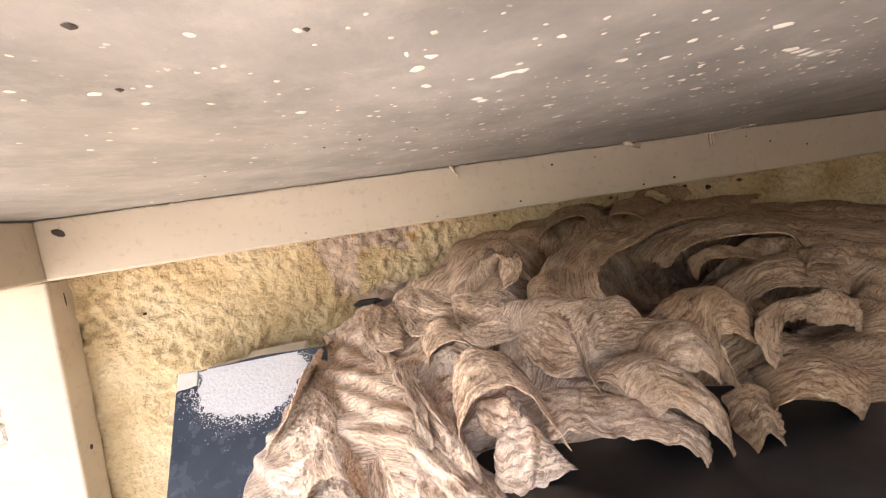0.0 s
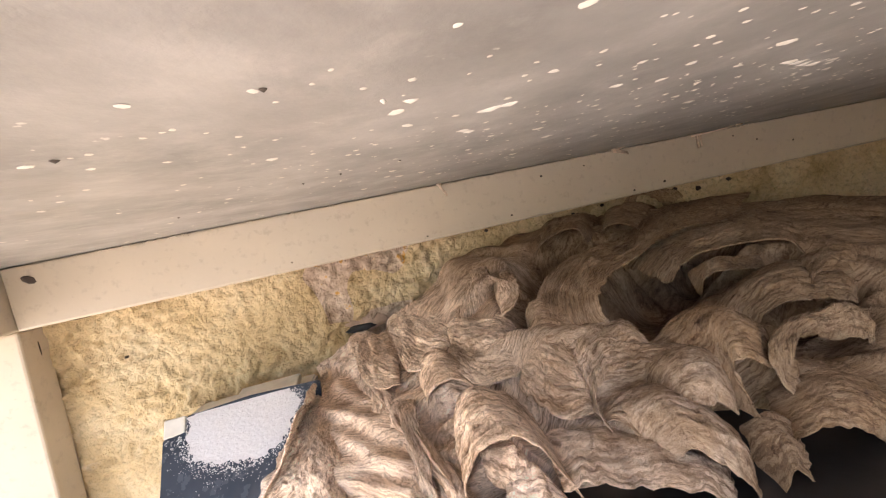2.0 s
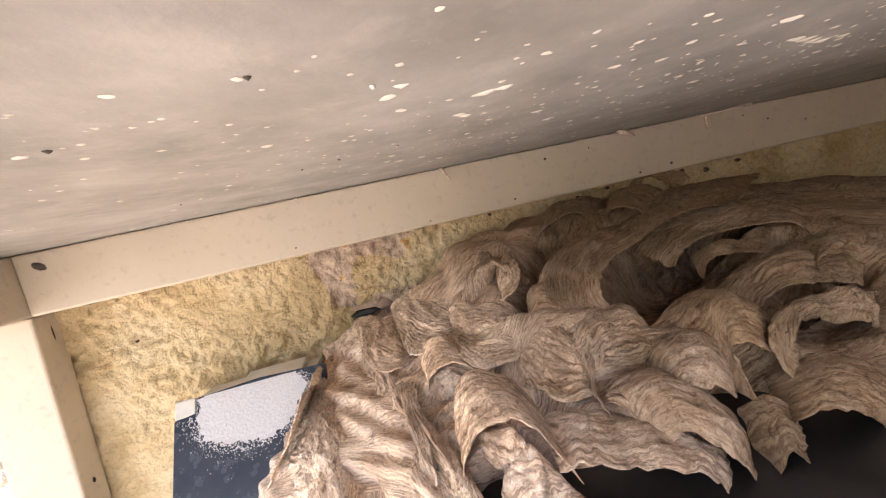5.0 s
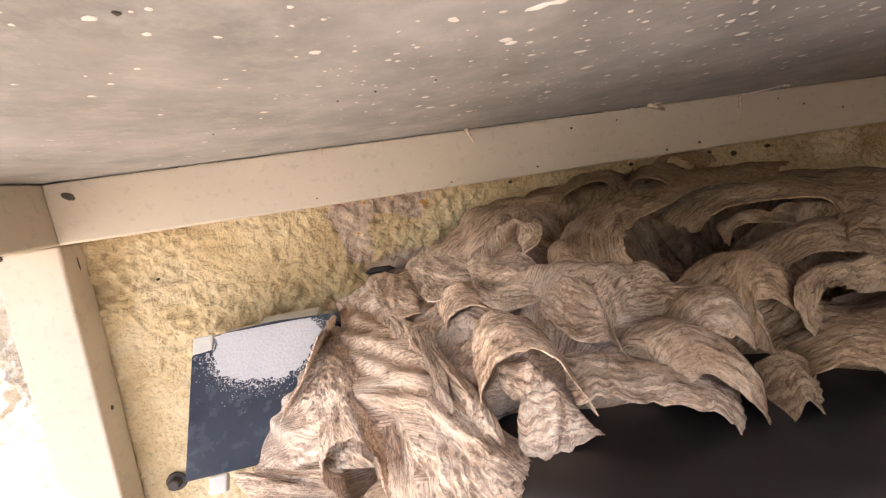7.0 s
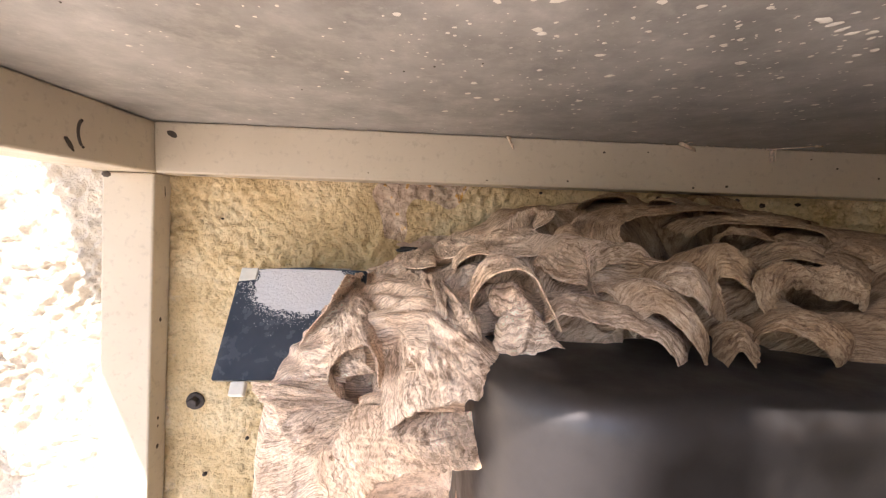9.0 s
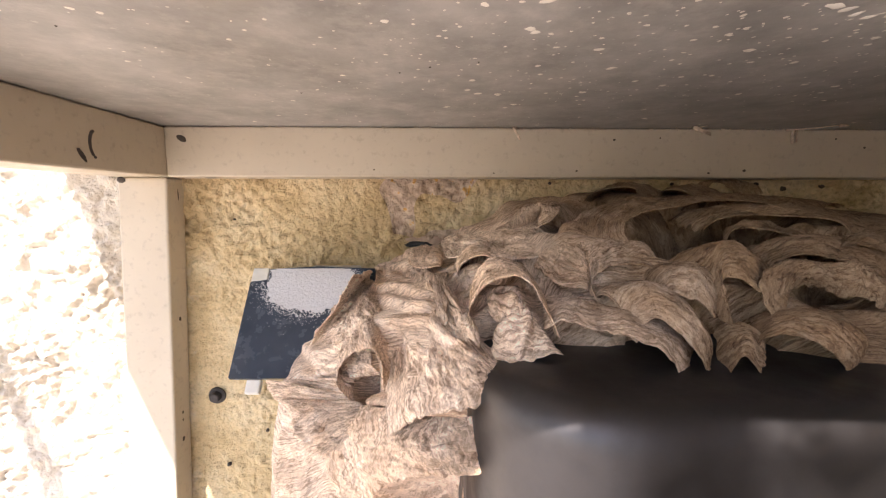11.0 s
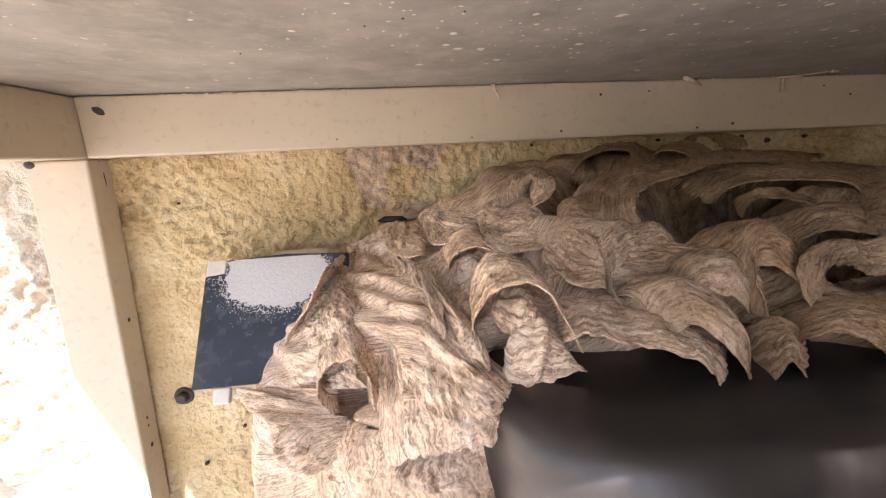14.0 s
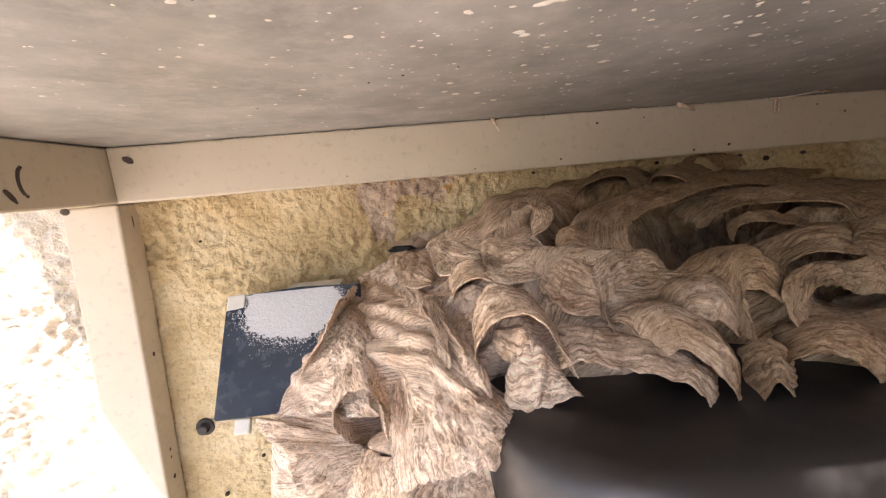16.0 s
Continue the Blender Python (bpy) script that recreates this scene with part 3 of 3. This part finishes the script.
shell(((0.2195, -0.0694, 0.6593), (0.2207, -0.1034, 0.6581), (0.2279, -0.1195, 0.6612), (0.2380, -0.1201, 0.6668)), ((0.2164, 0.0188, 0.6574), (0.2365, -0.0194, 0.6681), (0.2483, -0.0938, 0.6728)), bulge=0.002, deep=0.004)
shell(((0.2165, -0.1860, 0.6346), (0.2182, -0.1739, 0.6452), (0.2185, -0.1558, 0.6516), (0.2196, -0.1301, 0.6560)), ((0.2135, -0.1754, 0.6389), (0.2126, -0.1541, 0.6468), (0.2130, -0.1129, 0.6532)), bulge=0.003, deep=0.006)
shell(((0.2213, -0.1874, 0.6368), (0.2253, -0.1926, 0.6393), (0.2288, -0.1958, 0.6394), (0.2291, -0.1907, 0.6437), (0.2273, -0.1839, 0.6445)), ((0.2201, -0.1677, 0.6465), (0.2234, -0.1680, 0.6491), (0.2263, -0.1732, 0.6481)), bulge=0.004, deep=0.006)
shell(((0.1892, -0.1687, 0.5817), (0.1955, -0.1824, 0.5969), (0.2040, -0.1939, 0.6108), (0.2128, -0.2027, 0.6184), (0.2229, -0.2071, 0.6228), (0.2337, -0.2074, 0.6267), (0.2415, -0.2045, 0.6287)), ((0.1597, 0.0208, 0.6353), (0.1944, 0.0107, 0.6470), (0.2196, -0.1521, 0.6514), (0.2270, -0.1852, 0.6423), (0.2364, -0.1977, 0.6364)), bulge=0.008, deep=0.03, folds=0.004, along=1, gape=1.5)
shell(((0.1721, -0.1417, 0.5912), (0.1641, -0.1350, 0.5979), (0.1655, -0.1314, 0.6070), (0.1741, -0.1372, 0.6159), (0.1842, -0.1501, 0.6218), (0.1898, -0.1608, 0.6188), (0.1901, -0.1650, 0.6084)), ((0.1358, -0.0021, 0.6130), (0.1530, -0.0055, 0.6227), (0.1832, -0.0934, 0.6367)), bulge=0.006, deep=0.035, folds=0.002, along=1)
shell(((0.1529, -0.1104, 0.5883), (0.1429, -0.0903, 0.5901), (0.1382, -0.0772, 0.5940), (0.1282, -0.0732, 0.5877), (0.1375, -0.0816, 0.6049), (0.1519, -0.0892, 0.6244), (0.1640, -0.0884, 0.6452)), ((0.1839, -0.1510, 0.6103), (0.1771, -0.1271, 0.6182), (0.1790, -0.1054, 0.6299), (0.1687, 0.0204, 0.6327)), bulge=0.003, deep=0.0, folds=0.003, along=1, dive=0.001)
shell(((0.1700, -0.1485, 0.5712), (0.1525, -0.1391, 0.5635), (0.1379, -0.1246, 0.5655), (0.1305, -0.1077, 0.5694), (0.1151, -0.0923, 0.5691), (0.1050, -0.0789, 0.5747), (0.1199, -0.0853, 0.5766), (0.1454, -0.1012, 0.5884)), ((0.1832, -0.1584, 0.5899), (0.1739, -0.1433, 0.5919), (0.1674, -0.1325, 0.5944), (0.1705, -0.1314, 0.6015)), bulge=0.004, deep=0.0, folds=0.004, along=1, dive=0.001)
shell(((0.1445, -0.1414, 0.5742), (0.1543, -0.1456, 0.5721), (0.1624, -0.1432, 0.5776), (0.1629, -0.1394, 0.5853)), ((0.1395, -0.1176, 0.5718), (0.1489, -0.1238, 0.5799), (0.1595, -0.1302, 0.5850)), bulge=0.010, deep=0.0, dive=0.004)
shell(((0.1726, -0.1486, 0.5292), (0.1779, -0.1597, 0.5436), (0.1844, -0.1703, 0.5597), (0.1924, -0.1821, 0.5772), (0.2036, -0.1955, 0.5909), (0.2145, -0.2054, 0.5980), (0.2257, -0.2084, 0.6006), (0.2333, -0.2059, 0.6020)), ((0.1430, -0.1277, 0.5611), (0.1522, -0.1305, 0.5711), (0.1683, -0.1379, 0.5863), (0.1863, -0.1604, 0.5995), (0.2034, -0.1851, 0.6079), (0.2256, -0.1996, 0.6147)), bulge=0.006, deep=0.055, folds=0.003, along=1, gape=2.2)


def nest_skin():
    """The paper behind the shells: a draped mound, drawn in below every lip to a dark hollow."""
    xs = np.concatenate([np.linspace(0.112, 0.44, 400), np.linspace(0.443, 0.715, 90)])
    ths = np.concatenate([np.linspace(0.02, 0.3, 20), np.linspace(0.306, 2.0, 300), np.linspace(2.01, 2.9, 50)])
    X, T = np.meshgrid(xs, ths, indexing="ij")
    P = mound(X, T)
    du, dv = np.gradient(P, axis=0), np.gradient(P, axis=1)
    N = np.cross(dv, du)
    N /= np.linalg.norm(N, axis=-1, keepdims=True) + 1e-9
    s = T * 0.17
    warp = vnoise(X * 22, s * 22, 11) + 0.5 * vnoise(X * 50, s * 50, 13)
    out = -0.0022 + 0.006 * (vnoise(X * 34 + warp, s * 34, 17) - 0.5) + 0.003 * (vnoise(X * 90 + warp * 2, s * 90, 29) - 0.5)
    out += 0.0016 * np.sin((X * 0.7 - s * 0.8) * 260 + warp * 7)
    hollow = np.zeros_like(X)
    for L, way, deep, width, gape in HOLLOWS:
        if not deep:
            continue
        m = len(L)
        for j in range(m // 8, m - m // 8, 2):
            r = gape * min(0.011, 0.15 * width + 0.0025) * (0.45 + 0.55 * math.sin(math.pi * j / (m - 1)))
            c = L[j] + way[j] * r * 0.8
            q = (P[..., 0] - c[0]) ** 2 + (P[..., 1] - c[1]) ** 2 + (P[..., 2] - c[2]) ** 2
            hollow = np.maximum(hollow, deep * np.exp(-((q / (1.5 * r * r)) ** 1.5)))
    P = P + N * ((out - hollow) * np.clip((X - 0.108) / 0.03, 0, 1))[..., None]
    P[..., 1] = np.minimum(P[..., 1], WALL_Y - 0.001)
    phase = s + 0.030 * warp
    uv = np.stack([phase, X * 0.8 + 0.02 * warp], -1).reshape(-1, 2)
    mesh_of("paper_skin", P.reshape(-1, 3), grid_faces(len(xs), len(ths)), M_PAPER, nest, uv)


nest_skin()


# ---- wall lamp with a slanting dark face ----
lamp = thing("wall_lamp", "white wall lamp with slanting blue-black glass dusted with powder", "lamp")
LAMP = Matrix.Translation((0.0768, -0.0278, 0.6410)) @ Matrix.Rotation(-math.atan2(0.047, 0.066), 4, "X")


def prism(outline, y0, y1, bevel=0.0):
    """A flat outline in x and z, made solid from y0 to y1."""
    bm = bmesh.new()
    f = bm.faces.new([bm.verts.new((x, y0, z)) for x, z in outline])
    ext = bmesh.ops.extrude_face_region(bm, geom=[f])
    bmesh.ops.translate(bm, vec=(0, y1 - y0, 0), verts=[v for v in ext["geom"] if isinstance(v, bmesh.types.BMVert)])
    bmesh.ops.recalc_face_normals(bm, faces=bm.faces)
    if bevel:
        bmesh.ops.bevel(bm, geom=bm.edges[:], offset=bevel, segments=2, affect="EDGES")
    return bm


case = bmesh.new()
ring = []
for x in (0.0785, 0.160):
    ring.append([case.verts.new(c) for c in ((x, -0.0205, 0.6335), (x, WALL_Y - 0.003, 0.628), (x, WALL_Y - 0.003, 0.578), (x, -0.066, 0.575))])
for i in range(4):
    case.faces.new((ring[0][i], ring[0][(i + 1) % 4], ring[1][(i + 1) % 4], ring[1][i]))
case.faces.new(ring[0][::-1])
case.faces.new(ring[1])
bmesh.ops.recalc_face_normals(case, faces=case.faces)
bmesh.ops.bevel(case, geom=case.edges[:], offset=0.0015, segments=2, affect="EDGES")
part("casing", case, M_WHITE, lamp)
glass_out = ((0.0, -0.0115), (0.0125, -0.0095), (0.0128, -0.001), (0.05, 0.0012), (0.092, -0.001), (0.092, -0.0815), (0.0, -0.0815))
part("glass", moved(prism(glass_out, 0.0, 0.005, 0.0006), LAMP), M_GLASS, lamp, "blue-black glossy glass")
part("corner_tab", moved(box_bm((0.0002, 0.0002, -0.0112), (0.0122, 0.006, -0.0002), 0.0008), LAMP), M_WHITE, lamp)
part("clip", moved(box_bm((0.012, 0.0012, -0.091), (0.0215, 0.006, -0.0818), 0.001), LAMP), M_WHITE, lamp)
part("top_ledge", box_bm((0.112, -0.016, 0.6318), (0.152, 0.006, 0.6372), 0.0012), M_WHITE, lamp)


def blob_verts(rnd, c, ux, uy, n, rx, ry, h, sides=8):
    """A small lumpy flake that rises h along n from the surface spanned by ux and uy."""
    turn = rnd.uniform(0, 6.3)
    rim = []
    for k in range(sides):
        a = 2 * math.pi * k / sides
        r = rnd.uniform(0.7, 1.15)
        u, v = math.cos(a) * rx * r, math.sin(a) * ry * r
        rim.append(c + ux * (u * math.cos(turn) - v * math.sin(turn)) + uy * (u * math.sin(turn) + v * math.cos(turn)))
    return rim + [c + n * h]


def flakes(name, spots, material, parent=None, label=""):
    """Many flakes in one mesh."""
    verts, faces = [], []
    for rim in spots:
        k, m = len(verts), len(rim) - 1
        verts += rim
        faces += [(k + i, k + (i + 1) % m, k + m) for i in range(m)]
    return mesh_of(name, verts, faces, material, parent, smooth=True, label=label)


rnd = random.Random(11)
LX, LZ, LN = (LAMP.to_3x3() @ Vector(v) for v in ((1, 0, 0), (0, 0, 1), (0, -1, 0)))
L0 = LAMP.translation


def on_glass(x, z, lift=0.0002):
    return L0 + LX * x + LZ * z + LN * lift


rim = []
for k in range(72):
    a = 2 * math.pi * k / 72
    r = 1 + 0.10 * math.sin(a * 5 + 1) * rnd.random() + rnd.uniform(-0.06, 0.06)
    rim.append(on_glass(min(0.0905, 0.045 + math.cos(a) * 0.032 * r), min(-0.0012, -0.013 + math.sin(a) * 0.0225 * r), 0.0003))
powder = thing("spilled_powder", "white insecticide powder patch stuck to the lamp glass", "powder")
flakes("powder_patch", [rim + [on_glass(0.045, -0.012, 0.0009)]], M_POWDER, powder)
spots = []
for k in range(1500):
    a, d = rnd.uniform(2.7, 6.9), abs(rnd.gauss(0, 0.22)) - 0.06
    x, z = 0.045 + math.cos(a) * 0.032 * (1 + d), -0.013 + math.sin(a) * 0.0225 * (1 + d * 1.3)
    if 0.001 < x < 0.091 and -0.080 < z < -0.002 and not (x < 0.013 and z > -0.012):
        r = rnd.uniform(0.00012, 0.00042) * (1.25 if d < 0.15 else 0.8)
        spots.append(blob_verts(rnd, on_glass(x, z), LX, LZ, LN, r * 1.2, r, r * 0.6, 6))
tagged(flakes("powder_dust", spots, M_POWDER, powder), kind="stuff")

# black pipe below the lamp
bm = bmesh.new()
bmesh.ops.create_cone(bm, cap_ends=True, segments=24, radius1=0.0058, radius2=0.0058, depth=0.56, matrix=pose(0.110, 0.0165, 0.28))
tagged(part("cable_pipe", bm, M_BLACK, smooth=True), "black plastic cable pipe on the stucco wall", "pipe")


# ---- marks on the frame ----
def oval_mark(name, at, u, v, n, ru, rv, material, parent, lift=0.0004, label=""):
    u, v, n, at = Vector(u), Vector(v), Vector(n), Vector(at)
    r = random.Random(name + str(round(at.x, 3)))
    pts = []
    for k in range(18):
        a = 2 * math.pi * k / 18
        q = r.uniform(0.88, 1.1)
        pts.append(at + u * math.cos(a) * ru * q + v * math.sin(a) * rv * q + n * 0.0001)
    return flakes(name, [pts + [at + n * lift]], material, parent, label)


FX, FZ, FY = (1, 0, 0), (0, 0, 1), (0, -1, 0)
oval_mark("plug", (0.0137, -0.0001, 0.7400), (0.9, 0, -0.43), (0.43, 0, 0.9), FY, 0.0042, 0.0023, M_DIRT, frame_thing, 0.0008, "dark plugged hole")
oval_mark("drip", (0.031, 0.006, 0.7097), FX, (0, 1, 0), (0, 0, -1), 0.006, 0.003, M_DIRT, frame_thing)
oval_mark("scar", (-0.0002, -0.0775, 0.7185), (0, 0.6, -0.8), (0, 0.8, 0.6), FX, 0.0050, 0.0018, M_DIRT, frame_thing)
oval_mark("scar", (-0.0362, 0.0003, 0.7075), FX, FZ, FY, 0.0034, 0.0024, M_DIRT, frame_thing, 0.002)
for x, z, r in ((-0.010, 0.590, 0.0016), (-0.0105, 0.505, 0.0012), (-0.011, 0.498, 0.001), (-0.0115, 0.48, 0.0018)):
    oval_mark("speck", (-0.0004 - (0.71 - z) * 0.045, 0.012, z), (0, 1, 0), FZ, FX, r, r * 1.2, M_DIRT, frame_thing)
oval_mark("speck", (-0.0009, 0.014, 0.696), (0, 1, 0), FZ, FX, 0.0007, 0.005, M_DIRT, frame_thing)
for x, z, r in ((0.165, 0.716, 0.0008), (0.262, 0.7135, 0.0009), (0.330, 0.7155, 0.0012), (0.44, 0.714, 0.0014), (0.36, 0.7405, 0.0015), (0.47, 0.716, 0.0018), (0.57, 0.735, 0.0014), (0.545, 0.742, 0.0012), (0.61, 0.728, 0.0014), (0.398, 0.742, 0.001)):
    oval_mark("speck", (x, -0.0001, z), FX, FZ, FY, r * 0.8, r * 0.6, M_DIRT, frame_thing)


def tube(points, radius, sides=7, taper=0.6):
    """A thin bent stalk through the points."""
    pts = [Vector(p) for p in points]
    verts, faces = [], []
    for i, p in enumerate(pts):
        d = (pts[min(i + 1, len(pts) - 1)] - pts[max(i - 1, 0)]).normalized()
        u = d.orthogonal().normalized()
        v = d.cross(u)
        r = radius * (1 - (1 - taper) * i / (len(pts) - 1))
        verts += [p + (u * math.cos(a) + v * math.sin(a)) * r for a in [2 * math.pi * k / sides for k in range(sides)]]
    for i in range(len(pts) - 1):
        for k in range(sides):
            faces.append((i * sides + k, i * sides + (k + 1) % sides, (i + 1) * sides + (k + 1) % sides, (i + 1) * sides + k))
    faces += [tuple(range(sides))[::-1], tuple(range((len(pts) - 1) * sides, len(pts) * sides))]
    return verts, faces


def arc(c, r, a0, a1, n=14, sx=0.55):
    return [(c[0] - 0.0001, c[1] + math.cos(a0 + (a1 - a0) * k / n) * r * sx, c[2] + math.sin(a0 + (a1 - a0) * k / n) * r) for k in range(n + 1)]


v, f = tube(arc((0.0, -0.0665, 0.7262), 0.0085, 1.9, 4.5), 0.0011, 7, 0.8)
mesh_of("crescent_mark", v, f, M_DIRT, frame_thing)

# rough paint bead in the joint between roof and rear rail
bead = []
r2 = random.Random(21)
for k in range(170):
    x = r2.uniform(0.05, 0.62)
    bead.append(blob_verts(r2, Vector((x, -0.0003, 0.7490)), Vector(FX), Vector(FZ), Vector(FY), r2.uniform(0.0006, 0.0028), 0.0005, 0.0009, 6))
tagged(flakes("paint_bead", bead, M_FRAME, frame_thing), kind="stuff")


def straw(at, stalks, label):
    ob = thing("straw_bit", label, "straw", group="straw bits on the rail", at=at)
    for k, (pts, rad) in enumerate(stalks):
        v, f = tube([Vector(q) * 1.2 for q in pts], rad * 1.25)
        mesh_of("stalk", v, f, M_STRAW, ob)
    return ob


straw((0.2785, -0.0012, 0.7470), [(((-0.001, 0, 0.0025), (0.0005, -0.001, -0.001), (0.003, -0.002, -0.006)), 0.0009), (((0.001, 0, 0.001), (0.0, -0.002, 0.0028)), 0.0004), (((0.0012, 0, -0.002), (0.0026, -0.003, -0.0035)), 0.0006)], "dark dry husk hanging from the rail edge")
straw((0.430, -0.0022, 0.7480), [(((-0.009, -0.006, 0.0012), (0.0, -0.003, -0.001), (0.006, 0, -0.002)), 0.0013), (((-0.008, -0.006, 0.0), (0.006, -0.001, -0.003)), 0.0010), (((-0.004, -0.005, 0.0012), (-0.001, -0.008, 0.0016)), 0.0005)], "pale broken straw pieces stuck to the rail")
straw((0.506, -0.0015, 0.7470), [(((0.001, 0, 0.002), (0.0, -0.001, -0.004), (-0.001, -0.002, -0.008)), 0.0011), (((0.003, 0, 0.001), (0.002, -0.002, -0.007)), 0.0008)], "brown dry husk hanging from the rail edge")
straw((0.515, -0.012, 0.7480), [(((-0.014, 0.006, 0.0), (0.0, 0.0, 0.0004), (0.012, -0.008, 0.0012)), 0.0005), (((0.010, -0.007, 0.0008), (0.016, -0.006, 0.0012)), 0.0009)], "thin dry twig caught under the roof")


# ---- droppings and holes on the roof sheet ----
r3 = random.Random(8)
spots = []
UP = Vector((0, 0, -1))
for k in range(1000):
    if k < 760:
        x, y = r3.gauss(0.33, 0.10), r3.gauss(-0.20, 0.065)
    else:
        x, y = r3.uniform(0.02, 0.7), r3.uniform(-0.31, -0.01)
    if not (0.01 < x < 0.72 and -0.32 < y < -0.006):
        continue
    if x < 0.22 and y < -0.25:
        continue
    r = min(0.0019, 0.00038 * math.exp(abs(r3.gauss(0, 0.66))))
    if y < -0.235:
        r = min(r, 0.0012)
    spots.append(blob_verts(r3, Vector((x, y, ROOF_Z - 0.0001)), Vector(FX), Vector((0, 1, 0)), UP, r * r3.uniform(0.9, 1.5), r, r * 0.25, 8))
for x, y, r in ((0.247, -0.206, 0.0024), (0.251, -0.208, 0.002), (0.335, -0.205, 0.0026), (0.341, -0.203, 0.0024), (0.347, -0.2, 0.002), (0.353, -0.198, 0.002), (0.226, -0.222, 0.0012), (0.221, -0.224, 0.0009)):
    spots.append(blob_verts(r3, Vector((x, y, ROOF_Z - 0.0001)), Vector(FX), Vector((0, 1, 0)), UP, r * 1.3, r * 0.7, 0.0006, 9))
tagged(flakes("pale_droppings", spots, M_FLECK), "pale dried droppings stuck under the roof sheet", "droppings", kind="stuff")
for x, y, r in ((0.168, -0.218, 0.0010), (0.175, -0.242, 0.0012), (0.204, -0.237, 0.0008), (0.088, -0.214, 0.0008), (0.084, -0.184, 0.0006), (0.211, -0.145, 0.0008), (0.197, -0.137, 0.0007), (0.232, -0.152, 0.0006), (0.14, -0.10, 0.0007)):
    h = oval_mark("rust_pit", (x, y, ROOF_Z), FX, (0, 1, 0), (0, 0, -1), r * 0.7, r * 0.75, M_DIRT, None, 0.0006)
    tagged(h, "small dark rust pit in the roof sheet", "pit", group="rust pits")


# ---- marks on the stucco ----
def lump(name, at, size, material, label, category, seed=0, group=""):
    bm = bmesh.new()
    bmesh.ops.create_icosphere(bm, subdivisions=3, radius=1.0)
    for v in bm.verts:
        k = 1 + 0.35 * (noise.noise(v.co * 1.7 + Vector((seed, 0, 0))))
        v.co = Vector((v.co.x * size[0] * k, v.co.y * size[1] * k, v.co.z * size[2] * k))
    ob = part(name, bm, material, smooth=True)
    ob.location = at
    return tagged(ob, label, category, group)


bolt = thing("wall_bolt", "dark rusty bolt head set in the stucco", "bolt", at=(0.0146, 0.021, 0.514))
bm = bmesh.new()
bmesh.ops.create_cone(bm, cap_ends=True, segments=6, radius1=0.0052, radius2=0.0046, depth=0.006, matrix=pose(0, 0, 0, 90))
bmesh.ops.bevel(bm, geom=bm.edges[:], offset=0.0006, segments=1, affect="EDGES")
part("head", bm, M_SCREW, bolt)
bm = bmesh.new()
bmesh.ops.create_cone(bm, cap_ends=True, segments=24, radius1=0.0078, radius2=0.0074, depth=0.0016, matrix=pose(0, 0.0032, 0, 90))
part("washer", bm, M_SCREW, bolt)
lump("mortar_hollow", (0.203, 0.0345, 0.6555), (0.021, 0.0035, 0.0085), M_OLD, "bare brown mortar in a hollow of the stucco", "mortar", 5)
# black lump that stands in for the shade inside a hole
lump("wall_cavity", (0.199, 0.0300, 0.6520), (0.011, 0.0035, 0.0030), M_BLACK, "black lump for the shade of a cavity in the broken stucco", "cavity", 2)
# dark lumps in the dirt colour; some stand in for holes in the wall
for k, (x, z, r) in enumerate(((0.067, 0.444, 0.0034), (0.022, 0.447, 0.0022), (0.059, 0.480, 0.0018), (0.040, 0.675, 0.0011), (0.315, 0.7065, 0.0016), (0.395, 0.704, 0.0016), (0.424, 0.706, 0.0018), (0.455, 0.703, 0.0026), (0.500, 0.706, 0.0022), (0.525, 0.702, 0.003), (0.56, 0.704, 0.0025))):
    lump("mud_spot", (x, 0.0235, z), (r * 0.85, 0.0022, r * 0.75), M_DIRT, "small dark spot on the stucco", "spot", k, "mud spots")
